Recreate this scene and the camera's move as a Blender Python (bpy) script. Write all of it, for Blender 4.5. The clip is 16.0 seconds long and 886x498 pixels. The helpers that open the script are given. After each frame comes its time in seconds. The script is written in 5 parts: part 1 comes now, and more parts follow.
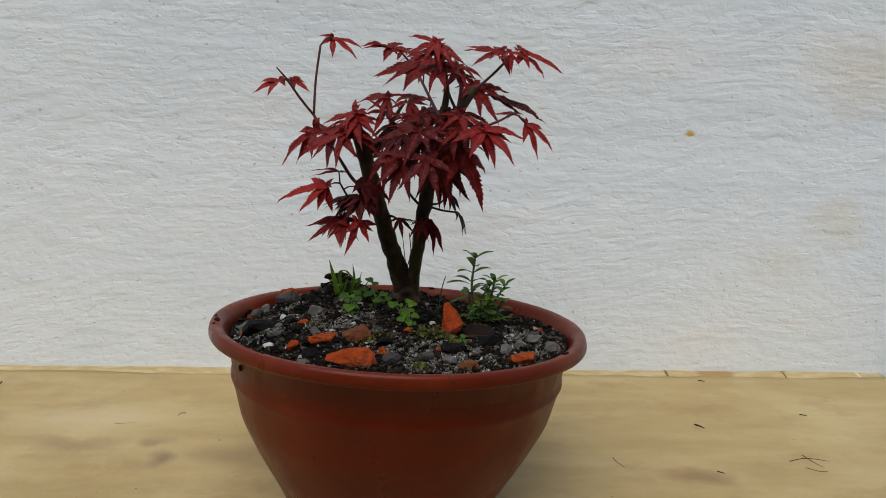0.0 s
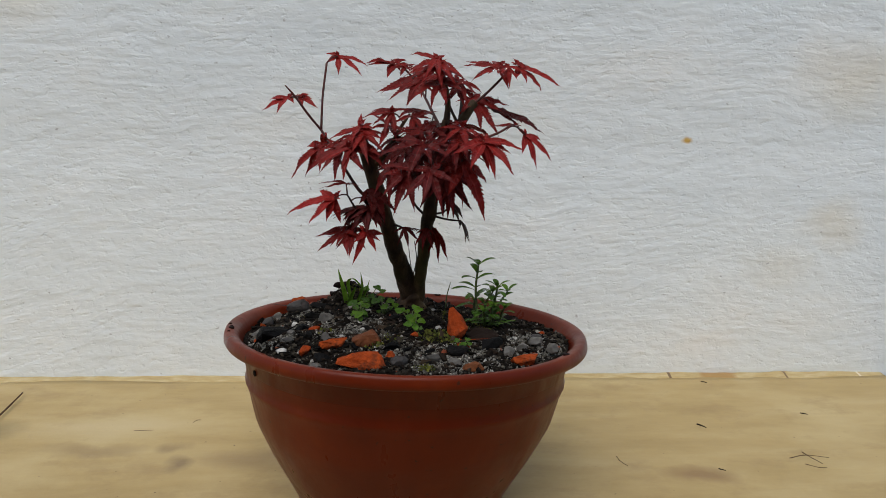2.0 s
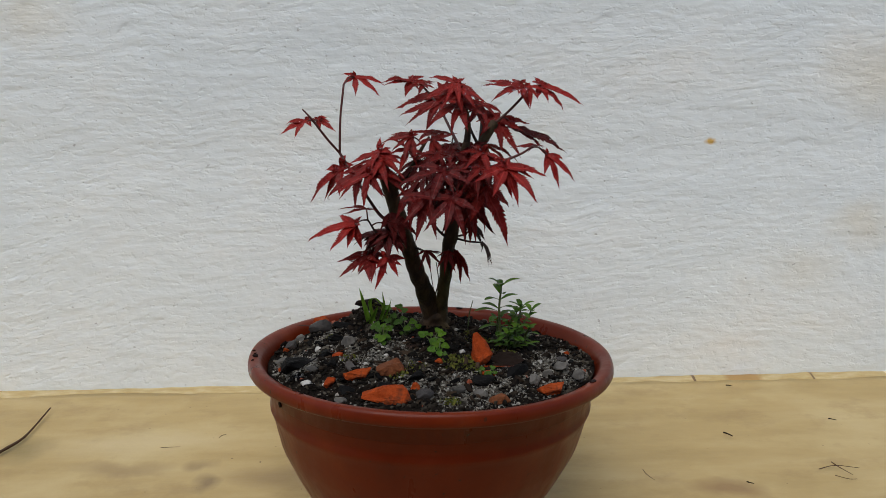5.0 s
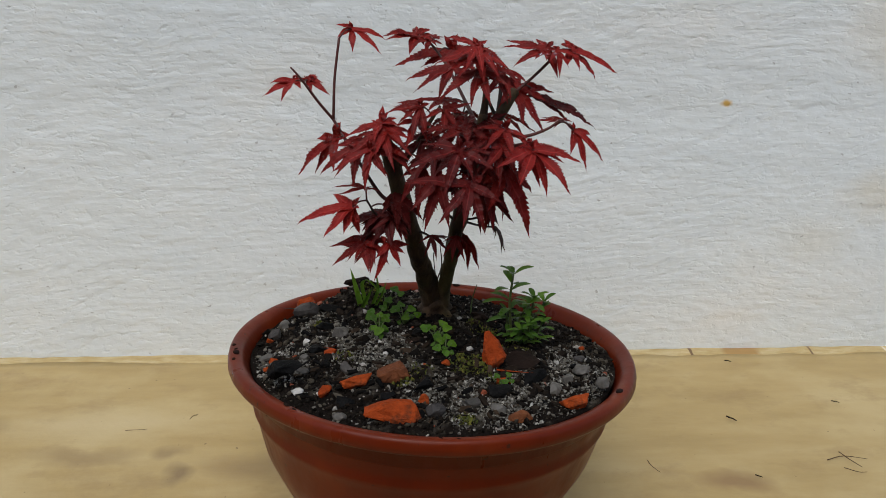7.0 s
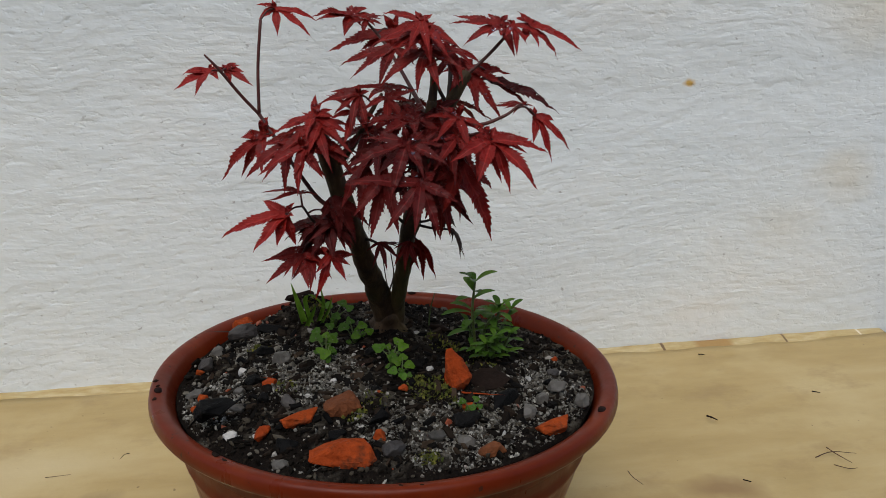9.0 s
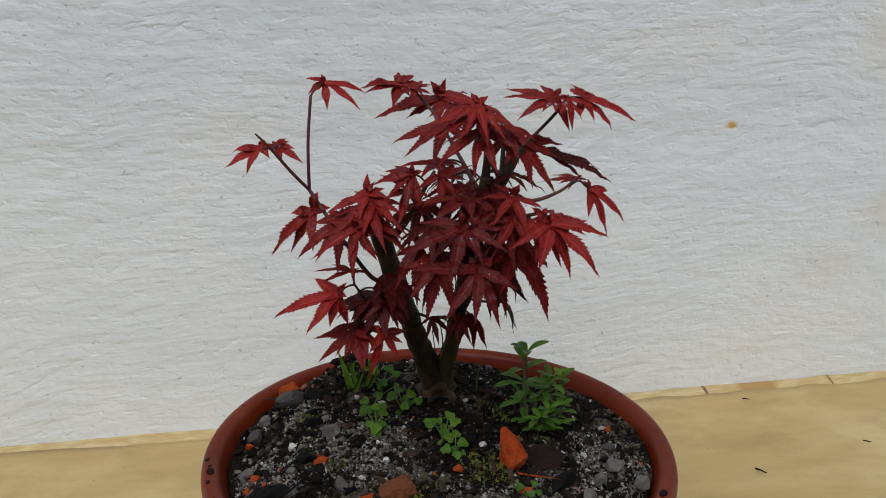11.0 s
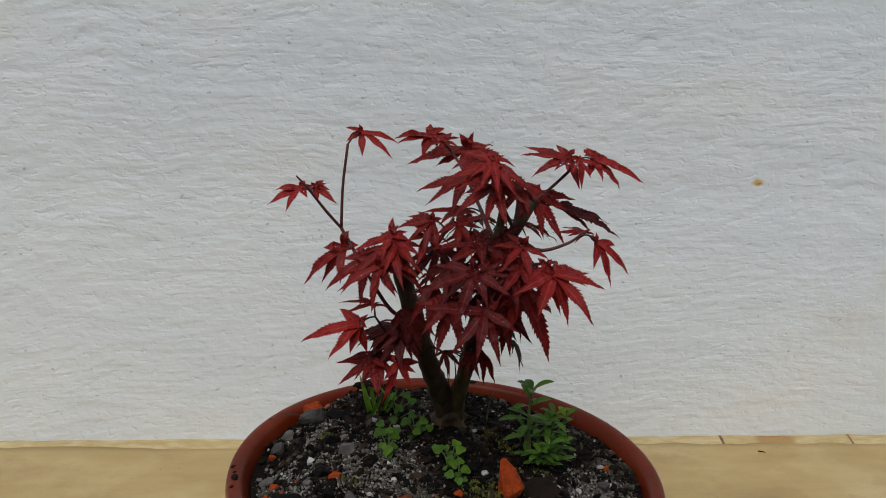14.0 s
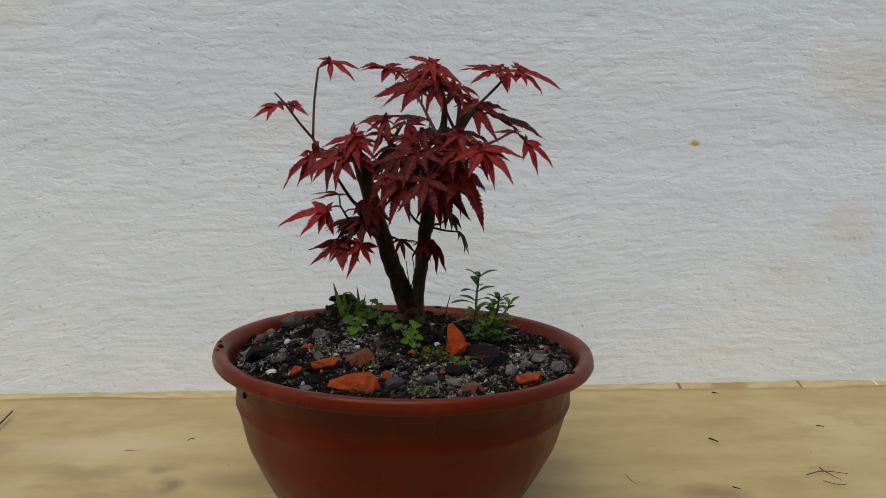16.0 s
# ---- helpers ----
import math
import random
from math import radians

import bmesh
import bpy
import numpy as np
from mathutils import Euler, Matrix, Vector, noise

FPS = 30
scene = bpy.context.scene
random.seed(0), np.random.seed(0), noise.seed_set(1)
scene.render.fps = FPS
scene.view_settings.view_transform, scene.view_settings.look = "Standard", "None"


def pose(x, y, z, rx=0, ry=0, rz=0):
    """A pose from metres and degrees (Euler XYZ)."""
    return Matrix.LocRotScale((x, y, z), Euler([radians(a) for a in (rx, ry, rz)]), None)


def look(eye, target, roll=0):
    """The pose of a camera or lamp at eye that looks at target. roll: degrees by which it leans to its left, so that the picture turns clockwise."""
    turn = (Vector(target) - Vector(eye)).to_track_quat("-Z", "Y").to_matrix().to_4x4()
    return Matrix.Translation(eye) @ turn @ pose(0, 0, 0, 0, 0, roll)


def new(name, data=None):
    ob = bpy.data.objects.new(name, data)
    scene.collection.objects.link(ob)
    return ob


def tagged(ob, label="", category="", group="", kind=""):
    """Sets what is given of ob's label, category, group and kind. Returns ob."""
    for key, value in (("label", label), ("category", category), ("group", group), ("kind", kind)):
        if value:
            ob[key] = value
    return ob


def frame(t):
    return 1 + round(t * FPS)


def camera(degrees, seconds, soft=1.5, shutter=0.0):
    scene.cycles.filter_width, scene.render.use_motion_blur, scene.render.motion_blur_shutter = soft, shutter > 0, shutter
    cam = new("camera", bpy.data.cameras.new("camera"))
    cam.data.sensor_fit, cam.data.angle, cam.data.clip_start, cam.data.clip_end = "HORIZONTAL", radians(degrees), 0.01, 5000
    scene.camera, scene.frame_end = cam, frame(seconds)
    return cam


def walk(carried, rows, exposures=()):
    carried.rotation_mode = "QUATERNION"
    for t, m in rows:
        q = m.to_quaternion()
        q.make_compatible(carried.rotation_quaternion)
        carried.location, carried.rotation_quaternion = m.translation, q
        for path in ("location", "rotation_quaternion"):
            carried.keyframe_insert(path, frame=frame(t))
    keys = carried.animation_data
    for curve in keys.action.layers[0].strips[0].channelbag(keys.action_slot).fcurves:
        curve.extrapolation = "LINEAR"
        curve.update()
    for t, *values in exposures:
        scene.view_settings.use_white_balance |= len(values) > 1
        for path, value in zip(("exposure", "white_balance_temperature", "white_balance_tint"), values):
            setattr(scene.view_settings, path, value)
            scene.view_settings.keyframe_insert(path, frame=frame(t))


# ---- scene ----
cam = camera(64.1, 16.0, soft=0.85)
PATH = [
    (0, (0.0030, -0.4650, 0.2920), (0.1090, 1.4830, -0.1510), 1.7),
    (0.5, (0.0080, -0.4780, 0.2820), (0.0980, 1.4810, -0.1090), 0.7),
    (1, (0.0090, -0.4800, 0.2830), (0.1020, 1.4770, -0.1210), 0.4),
    (1.5, (0.0100, -0.4820, 0.2870), (0.1010, 1.4750, -0.1180), 0.8),
    (2, (0.0040, -0.4840, 0.2950), (0.0900, 1.4700, -0.1230), 0.6),
    (2.5, (0.0060, -0.4850, 0.2990), (0.0830, 1.4650, -0.1370), 0.8),
    (3, (0.0090, -0.4830, 0.3000), (0.0510, 1.4620, -0.1620), 0.5),
    (3.5, (0.0030, -0.4720, 0.3150), (0.0360, 1.4710, -0.1610), 0.6),
    (4, (-0.0030, -0.4560, 0.3170), (0.0390, 1.4840, -0.1690), -0.3),
    (4.5, (-0.0020, -0.4680, 0.3120), (0.0250, 1.4690, -0.1850), -0.3),
    (5, (0.0000, -0.4710, 0.3250), (0.0410, 1.4700, -0.1560), -0.8),
    (5.2, (0.0000, -0.4760, 0.3220), (0.0480, 1.4660, -0.1530), -0.4),
    (7.3, (-0.0290, -0.3720, 0.3460), (0.1400, 1.4980, -0.3420), 1.2),
    (7.5, (-0.0280, -0.3550, 0.3390), (0.1720, 1.5150, -0.3400), 0.6),
    (8, (-0.0270, -0.3520, 0.3260), (0.2370, 1.5140, -0.3440), 1.1),
    (8.2, (-0.0200, -0.3400, 0.3220), (0.2750, 1.5220, -0.3460), 0.3),
    (10.3, (-0.0240, -0.3750, 0.3590), (0.1840, 1.4750, -0.3710), -1.7),
    (10.5, (-0.0330, -0.3540, 0.3600), (0.1810, 1.5000, -0.3590), -2.1),
    (11, (-0.0350, -0.3310, 0.3650), (0.1860, 1.5390, -0.3060), -1.2),
    (11.5, (-0.0440, -0.3290, 0.3710), (0.1400, 1.5530, -0.2810), -1.5),
    (12, (-0.0320, -0.3240, 0.3910), (0.1290, 1.5630, -0.2520), -2.6),
    (12.5, (-0.0210, -0.3520, 0.4020), (0.1110, 1.5470, -0.2100), -1.5),
    (13, (-0.0200, -0.3690, 0.4110), (0.1270, 1.5290, -0.2040), -2.5),
    (13.5, (-0.0220, -0.3740, 0.4010), (0.1000, 1.5250, -0.2170), -2.6),
    (14, (-0.0210, -0.3620, 0.3830), (0.0680, 1.5440, -0.2150), 1.1),
    (14.5, (-0.0160, -0.3830, 0.3090), (0.1140, 1.5510, -0.1850), 0.6),
    (15, (-0.0180, -0.4400, 0.2600), (0.0370, 1.5210, -0.1290), 2.1),
    (15.5, (-0.0080, -0.4600, 0.2780), (0.0450, 1.5040, -0.0980), 0.5),
    (16, (0.0100, -0.4610, 0.2970), (0.0800, 1.4950, -0.1140), -0.1),
]
EXPOSURES = [(0, -0.02), (5.2, -0.02), (7.5, -0.06), (8.2, -0.09), (10.5, -0.05), (12.5, -0.04), (13.0, -0.12), (14.0, -0.18), (14.5, -0.18), (15.0, -0.13), (16.0, -0.17)]
walk(cam, [(t, look(eye, target, roll)) for t, eye, target, roll in PATH], EXPOSURES)

# ---- light ----
world = bpy.data.worlds.new("overcast_sky")
scene.world = world
world.use_nodes = True
_wn = world.node_tree
_sky = _wn.nodes.new("ShaderNodeTexSky")
_sky.sky_type = "NISHITA"
_sky.sun_disc = False
_sky.sun_elevation = radians(58)
_sky.sun_rotation = radians(200)
_sky.air_density, _sky.dust_density, _sky.ozone_density = 1.0, 1.5, 1.0
_bg = _wn.nodes["Background"]
_bg.inputs["Strength"].default_value = 0.148
_wn.links.new(_sky.outputs["Color"], _bg.inputs["Color"])
sun_data = bpy.data.lights.new("sun", "SUN")
sun_data.energy, sun_data.angle, sun_data.color = 2.0, radians(50), (1.0, 0.98, 0.95)
sun = new("sun", sun_data)
sun.matrix_world = look((-0.6, -1.5, 2.7), (0, 0, 0))
scene.view_settings.exposure = 0.0


# ---- materials ----
def material(name, rough=0.6, spec=0.4):
    m = bpy.data.materials.new(name)
    m.use_nodes = True
    n = m.node_tree
    b = n.nodes["Principled BSDF"]
    b.inputs["Roughness"].default_value = rough
    b.inputs["Specular IOR Level"].default_value = spec
    return m, n, b


def node(n, kind, **values):
    made = n.nodes.new(kind)
    for key, value in values.items():
        made.inputs[key].default_value = value
    return made


def coords(n, scale=(1, 1, 1), out="Object"):
    tc = n.nodes.new("ShaderNodeTexCoord")
    mp = node(n, "ShaderNodeMapping", Scale=scale)
    n.links.new(tc.outputs[out], mp.inputs["Vector"])
    return mp.outputs["Vector"]


def noise_tex(n, vec, scale, detail=4.0, rough=0.55):
    t = node(n, "ShaderNodeTexNoise", Scale=scale, Detail=detail, Roughness=rough)
    n.links.new(vec, t.inputs["Vector"])
    return t.outputs["Fac"]


def ramp(n, fac, stops):
    r = n.nodes.new("ShaderNodeValToRGB")
    while len(r.color_ramp.elements) < len(stops):
        r.color_ramp.elements.new(0.5)
    for e, (p, c) in zip(r.color_ramp.elements, stops):
        e.position, e.color = p, (*c, 1) if len(c) == 3 else c
    n.links.new(fac, r.inputs["Fac"])
    return r.outputs["Color"]


def grey(v):
    return (v, v, v)


def mix(n, fac, a, b, blend="MIX"):
    m = n.nodes.new("ShaderNodeMix")
    m.data_type, m.blend_type = "RGBA", blend
    for value, socket in ((fac, m.inputs[0]), (a, m.inputs[6]), (b, m.inputs[7])):
        if hasattr(value, "is_linked"):
            n.links.new(value, socket)
        elif isinstance(value, (int, float)):
            socket.default_value = value
        else:
            socket.default_value = (*value, 1)
    return m.outputs[2]


def bump(n, b, fac, strength, distance, prior=None):
    k = node(n, "ShaderNodeBump", Strength=strength, Distance=distance)
    n.links.new(fac, k.inputs["Height"])
    if prior is not None:
        n.links.new(prior, k.inputs["Normal"])
    n.links.new(k.outputs["Normal"], b.inputs["Normal"])
    return k.outputs["Normal"]


def spot(n, vec, place, size, soft=1.0):
    """1 at a place, fading to 0 at its size: for a stain with a shape of its own."""
    sub = n.nodes.new("ShaderNodeVectorMath")
    sub.operation = "SUBTRACT"
    n.links.new(vec, sub.inputs[0])
    sub.inputs[1].default_value = place
    div = n.nodes.new("ShaderNodeVectorMath")
    div.operation = "DIVIDE"
    n.links.new(sub.outputs[0], div.inputs[0])
    div.inputs[1].default_value = size
    ln = n.nodes.new("ShaderNodeVectorMath")
    ln.operation = "LENGTH"
    n.links.new(div.outputs[0], ln.inputs[0])
    mr = node(n, "ShaderNodeMapRange", **{"From Min": 1.0 - soft, "From Max": 1.0, "To Min": 1.0, "To Max": 0.0})
    n.links.new(ln.outputs["Value"], mr.inputs["Value"])
    return mr.outputs["Result"]


def times(n, a, b):
    m = n.nodes.new("ShaderNodeMath")
    m.operation = "MULTIPLY"
    for value, socket in ((a, m.inputs[0]), (b, m.inputs[1])):
        if hasattr(value, "is_linked"):
            n.links.new(value, socket)
        else:
            socket.default_value = value
    return m.outputs[0]


def warped(n, vec, scale, amount):
    t = node(n, "ShaderNodeTexNoise", Scale=scale, Detail=3.0)
    n.links.new(vec, t.inputs["Vector"])
    v = n.nodes.new("ShaderNodeVectorMath")
    v.operation = "MULTIPLY_ADD"
    n.links.new(t.outputs["Color"], v.inputs[0])
    v.inputs[1].default_value = (amount,) * 3
    n.links.new(vec, v.inputs[2])
    back = n.nodes.new("ShaderNodeVectorMath")
    n.links.new(v.outputs[0], back.inputs[0])
    back.inputs[1].default_value = (-amount / 2,) * 3
    return back.outputs[0]


def make_plaster():
    m, n, b = material("white_painted_plaster", 0.75, 0.25)
    v = coords(n)
    bent = warped(n, v, 2.2, 0.10)

    def stretched(scale):
        mp = node(n, "ShaderNodeMapping", Scale=scale)
        n.links.new(bent, mp.inputs["Vector"])
        return mp.outputs["Vector"]

    strokes = noise_tex(n, stretched((5, 5, 80)), 2.0, 4, 0.6)
    dabs = noise_tex(n, stretched((26, 26, 48)), 2.0, 3, 0.5)
    pits = noise_tex(n, stretched((70, 70, 100)), 2.0, 2, 0.5)
    ripple = noise_tex(n, stretched((30, 30, 105)), 2.0, 3, 0.5)
    where = ramp(n, noise_tex(n, coords(n, (1, 1, 1.3)), 6.0, 3, 0.5), [(0.40, grey(0.05)), (0.64, grey(1.0))])
    patches = noise_tex(n, coords(n, (1, 1, 1.6)), 5.0, 5, 0.6)
    base = ramp(n, patches, [(0.3, (0.735, 0.788, 0.792)), (0.55, (0.790, 0.830, 0.818)), (0.75, (0.826, 0.832, 0.790))])
    pit_mask = ramp(n, pits, [(0.22, grey(0.0)), (0.42, grey(0.9)), (0.62, grey(1.0))])
    dab_mask = ramp(n, dabs, [(0.25, grey(0.0)), (0.62, grey(1.0))])
    grain = noise_tex(n, v, 260.0, 3, 0.6)
    w = warped(n, v, 14.0, 0.05)
    stain = (0.72, 0.66, 0.52)
    for place, size, amount, tone in (
            ((0.465, 0.0, 0.315), (0.075, 1.0, 0.055), 0.55, stain),
            ((0.455, 0.0, 0.165), (0.045, 1.0, 0.03), 0.5, stain),
            ((-0.385, 0.0, 0.39), (0.06, 1.0, 0.035), 0.45, stain),
            ((0.02, 0.0, 0.165), (0.09, 1.0, 0.05), 0.25, stain),
            ((0.40, 0.0, 0.12), (0.05, 1.0, 0.03), 0.3, stain)):
        base = mix(n, times(n, spot(n, w, place, size, 0.8), amount), base, tone)
    base = mix(n, spot(n, warped(n, v, 120.0, 0.006), (0.292, 0.0, 0.254), (0.0065, 1.0, 0.0045), 0.6), base, (0.66, 0.42, 0.12))
    specks = noise_tex(n, coords(n, (30, 30, 45)), 5.0, 2, 0.5)
    base = mix(n, ramp(n, specks, [(0.245, grey(0.6)), (0.290, grey(0.0))]), base, (0.34, 0.33, 0.31))
    n.links.new(base, b.inputs["Base Color"])
    first = bump(n, b, strokes, 0.15, 0.0030)
    second = bump(n, b, dab_mask, 0.20, 0.0030, first)
    third = bump(n, b, pit_mask, 0.27, 0.0018, second)
    fourth = bump(n, b, times(n, ripple, where), 0.38, 0.0018, third)
    bump(n, b, grain, 0.08, 0.0010, fourth)
    return m


def make_yellow():
    m, n, b = material("yellow_ochre_painted_cement", 0.5, 0.35)
    v = coords(n)
    streak = noise_tex(n, coords(n, (2.0, 9, 6)), 3.0, 6, 0.62)
    blot = noise_tex(n, coords(n, (1, 1.3, 1)), 9.0, 6, 0.6)
    base = ramp(n, streak, [(0.28, (0.345, 0.245, 0.098)), (0.5, (0.415, 0.302, 0.128)), (0.72, (0.47, 0.36, 0.175))])
    base = mix(n, ramp(n, blot, [(0.50, grey(0.0)), (0.68, grey(0.6))]), base, (0.52, 0.41, 0.21))
    base = mix(n, ramp(n, noise_tex(n, coords(n, (1, 1.6, 1)), 17.0, 6, 0.65), [(0.30, grey(0.5)), (0.46, grey(0.0))]), base, (0.29, 0.195, 0.085))
    w = warped(n, v, 22.0, 0.035)
    for place, size, amount, tone in (
            ((-0.19, 0.055, 0.45), (0.014, 0.017, 1.0), 0.75, (0.17, 0.115, 0.06)),
            ((-0.13, 0.065, 0.45), (0.055, 0.022, 1.0), 0.55, (0.22, 0.145, 0.07)),
            ((-0.27, 0.085, 0.45), (0.05, 0.013, 1.0), 0.55, (0.24, 0.165, 0.08)),
            ((-0.20, 0.085, 0.45), (0.02, 0.01, 1.0), 0.6, (0.22, 0.15, 0.07)),
            ((-0.37, 0.12, 0.45), (0.03, 0.03, 1.0), 0.7, (0.22, 0.17, 0.07)),
            ((0.235, 0.03, 0.45), (0.035, 0.016, 1.0), 0.8, (0.24, 0.145, 0.065)),
            ((-0.27, 0.125, 0.45), (0.10, 0.03, 1.0), 0.4, (0.56, 0.46, 0.27)),
            ((0.42, 0.03, 0.45), (0.08, 0.02, 1.0), 0.35, (0.54, 0.42, 0.20))):
        base = mix(n, times(n, spot(n, w, place, size, 0.75), amount), base, tone)
    speck = noise_tex(n, coords(n, (1, 1, 1)), 190.0, 2, 0.5)
    base = mix(n, ramp(n, speck, [(0.22, grey(0.7)), (0.26, grey(0.0))]), base, (0.10, 0.06, 0.03))
    n.links.new(base, b.inputs["Base Color"])
    n.links.new(ramp(n, blot, [(0.3, grey(0.42)), (0.7, grey(0.62))]), b.inputs["Roughness"])
    first = bump(n, b, streak, 0.35, 0.004)
    bump(n, b, noise_tex(n, v, 160.0, 4, 0.6), 0.25, 0.001, first)
    return m


def make_chip():
    m, n, b = material("pale_chipped_paint_edge", 0.6, 0.3)
    f = noise_tex(n, coords(n, (18, 60, 60)), 3.0, 4, 0.6)
    base = ramp(n, f, [(0.30, (0.40, 0.28, 0.11)), (0.5, (0.47, 0.36, 0.17)), (0.75, (0.57, 0.47, 0.28))])
    v = coords(n)
    for place, size, tone in (((0.340, 0.009, 0.010), (0.022, 1.0, 1.0), (0.36, 0.22, 0.08)), ((0.286, 0, 0.010), (0.0016, 1.0, 1.0), (0.16, 0.10, 0.05)), ((0.416, 0, 0.010), (0.0014, 1.0, 1.0), (0.17, 0.11, 0.055)), ((0.50, 0, 0.010), (0.0012, 1.0, 1.0), (0.70, 0.62, 0.45))):
        base = mix(n, spot(n, warped(n, v, 200.0, 0.002), place, size, 0.3), base, tone)
    n.links.new(base, b.inputs["Base Color"])
    bump(n, b, f, 0.4, 0.002)
    return m


def make_pot():
    m, n, b = material("terracotta_brown_plastic", 0.34, 0.17)
    v = coords(n)
    f = noise_tex(n, coords(n, (1, 1, 0.6)), 18.0, 6, 0.65)
    base = ramp(n, f, [(0.3, (0.086, 0.0098, 0.0018)), (0.55, (0.120, 0.0142, 0.0026)), (0.75, (0.165, 0.0250, 0.0044))])
    dust = noise_tex(n, coords(n, (1, 1, 0.25)), 60.0, 4, 0.65)
    base = mix(n, ramp(n, dust, [(0.60, grey(0.0)), (0.80, grey(0.25))]), base, (0.18, 0.050, 0.016))
    grit = noise_tex(n, v, 260.0, 2, 0.5)
    base = mix(n, ramp(n, grit, [(0.255, grey(0.85)), (0.295, grey(0.0))]), base, (0.035, 0.016, 0.010))
    n.links.new(base, b.inputs["Base Color"])
    n.links.new(ramp(n, dust, [(0.3, grey(0.24)), (0.75, grey(0.50))]), b.inputs["Roughness"])
    bump(n, b, noise_tex(n, v, 70.0, 4, 0.6), 0.10, 0.002)
    return m


def make_varied(name, stops, scale, rough=0.7, spec=0.35, relief=0.4, size=0.002, per="Object", smudge=0.0):
    """A stone-like surface: grain over a tone that differs from piece to piece."""
    m, n, b = material(name, rough, spec)
    v = coords(n)
    f = noise_tex(n, v, scale, 5, 0.65)
    tone = n.nodes.new("ShaderNodeNewGeometry" if per == "Island" else "ShaderNodeObjectInfo")
    pick = tone.outputs["Random Per Island" if per == "Island" else "Random"]
    base = ramp(n, pick, stops)
    base = mix(n, 0.85, base, ramp(n, f, [(0.25, grey(0.45)), (0.55, grey(1.0)), (0.8, grey(1.35))]), "MULTIPLY")
    if smudge:
        base = mix(n, ramp(n, noise_tex(n, v, 95.0, 4, 0.65), [(0.52, grey(0.0)), (0.68, grey(smudge))]), base, (0.03, 0.018, 0.01))
    n.links.new(base, b.inputs["Base Color"])
    bump(n, b, f, relief, size)
    return m


def make_leaf(name, dark, light, rough=0.42, through_light=0.16, spec=0.13):
    m, n, b = material(name, rough, spec)
    v = coords(n)
    f = noise_tex(n, v, 130.0, 5, 0.65)
    info = n.nodes.new("ShaderNodeObjectInfo")
    base = mix(n, ramp(n, f, [(0.3, grey(0)), (0.75, grey(1))]), dark, light)
    base = mix(n, 1.0, base, ramp(n, info.outputs["Random"], [(0.0, grey(0.75)), (1.0, grey(1.2))]), "MULTIPLY")
    # the paler rib along each finger and the fine veins beside it
    cut = n.nodes.new("ShaderNodeSeparateXYZ")
    n.links.new(coords(n, out="UV"), cut.inputs[0])
    off = n.nodes.new("ShaderNodeMath")
    off.operation = "SUBTRACT"
    n.links.new(cut.outputs["X"], off.inputs[0])
    off.inputs[1].default_value = 0.5
    gap = n.nodes.new("ShaderNodeMath")
    gap.operation = "ABSOLUTE"
    n.links.new(off.outputs[0], gap.inputs[0])
    rib = ramp(n, gap.outputs[0], [(0.02, grey(0.55)), (0.09, grey(0.0))])
    base = mix(n, rib, base, tuple(min(1.0, 1.5 * c + 0.012) for c in light))
    n.links.new(base, b.inputs["Base Color"])
    n.links.new(ramp(n, noise_tex(n, v, 260.0, 2, 0.5), [(0.36, grey(rough - 0.20)), (0.60, grey(rough + 0.14))]), b.inputs["Roughness"])
    slant = n.nodes.new("ShaderNodeMath")
    slant.operation = "MULTIPLY_ADD"
    n.links.new(gap.outputs[0], slant.inputs[0])
    slant.inputs[1].default_value = -0.5
    n.links.new(cut.outputs["Y"], slant.inputs[2])
    vein = n.nodes.new("ShaderNodeMath")
    vein.operation = "SINE"
    n.links.new(times(n, slant.outputs[0], 75.0), vein.inputs[0])
    first = bump(n, b, vein.outputs[0], 0.25, 0.0002)
    bump(n, b, noise_tex(n, v, 420.0, 3, 0.6), 0.22, 0.0006, first)
    out = n.nodes["Material Output"]
    tl = n.nodes.new("ShaderNodeBsdfTranslucent")
    n.links.new(base, tl.inputs["Color"])
    mx = node(n, "ShaderNodeMixShader", Fac=through_light)
    n.links.new(b.outputs[0], mx.inputs[1])
    n.links.new(tl.outputs[0], mx.inputs[2])
    n.links.new(mx.outputs[0], out.inputs["Surface"])
    return m


def make_bark():
    m, n, b = material("dark_mossy_bark", 0.75, 0.3)
    f = noise_tex(n, coords(n, (1, 1, 0.4)), 150.0, 5, 0.65)
    g = noise_tex(n, coords(n), 55.0, 4, 0.6)
    base = ramp(n, f, [(0.3, (0.014, 0.007, 0.004)), (0.55, (0.050, 0.027, 0.012)), (0.8, (0.125, 0.074, 0.034))])
    base = mix(n, ramp(n, g, [(0.46, grey(0.0)), (0.70, grey(0.55))]), base, (0.055, 0.042, 0.008))
    young = times(n, spot(n, coords(n), (0.006, -0.012, 0.040), (0.010, 0.030, 0.034), 0.7), ramp(n, g, [(0.30, grey(0.25)), (0.60, grey(0.85))]))
    base = mix(n, young, base, (0.085, 0.075, 0.016))
    n.links.new(base, b.inputs["Base Color"])
    bump(n, b, f, 0.8, 0.003)
    return m


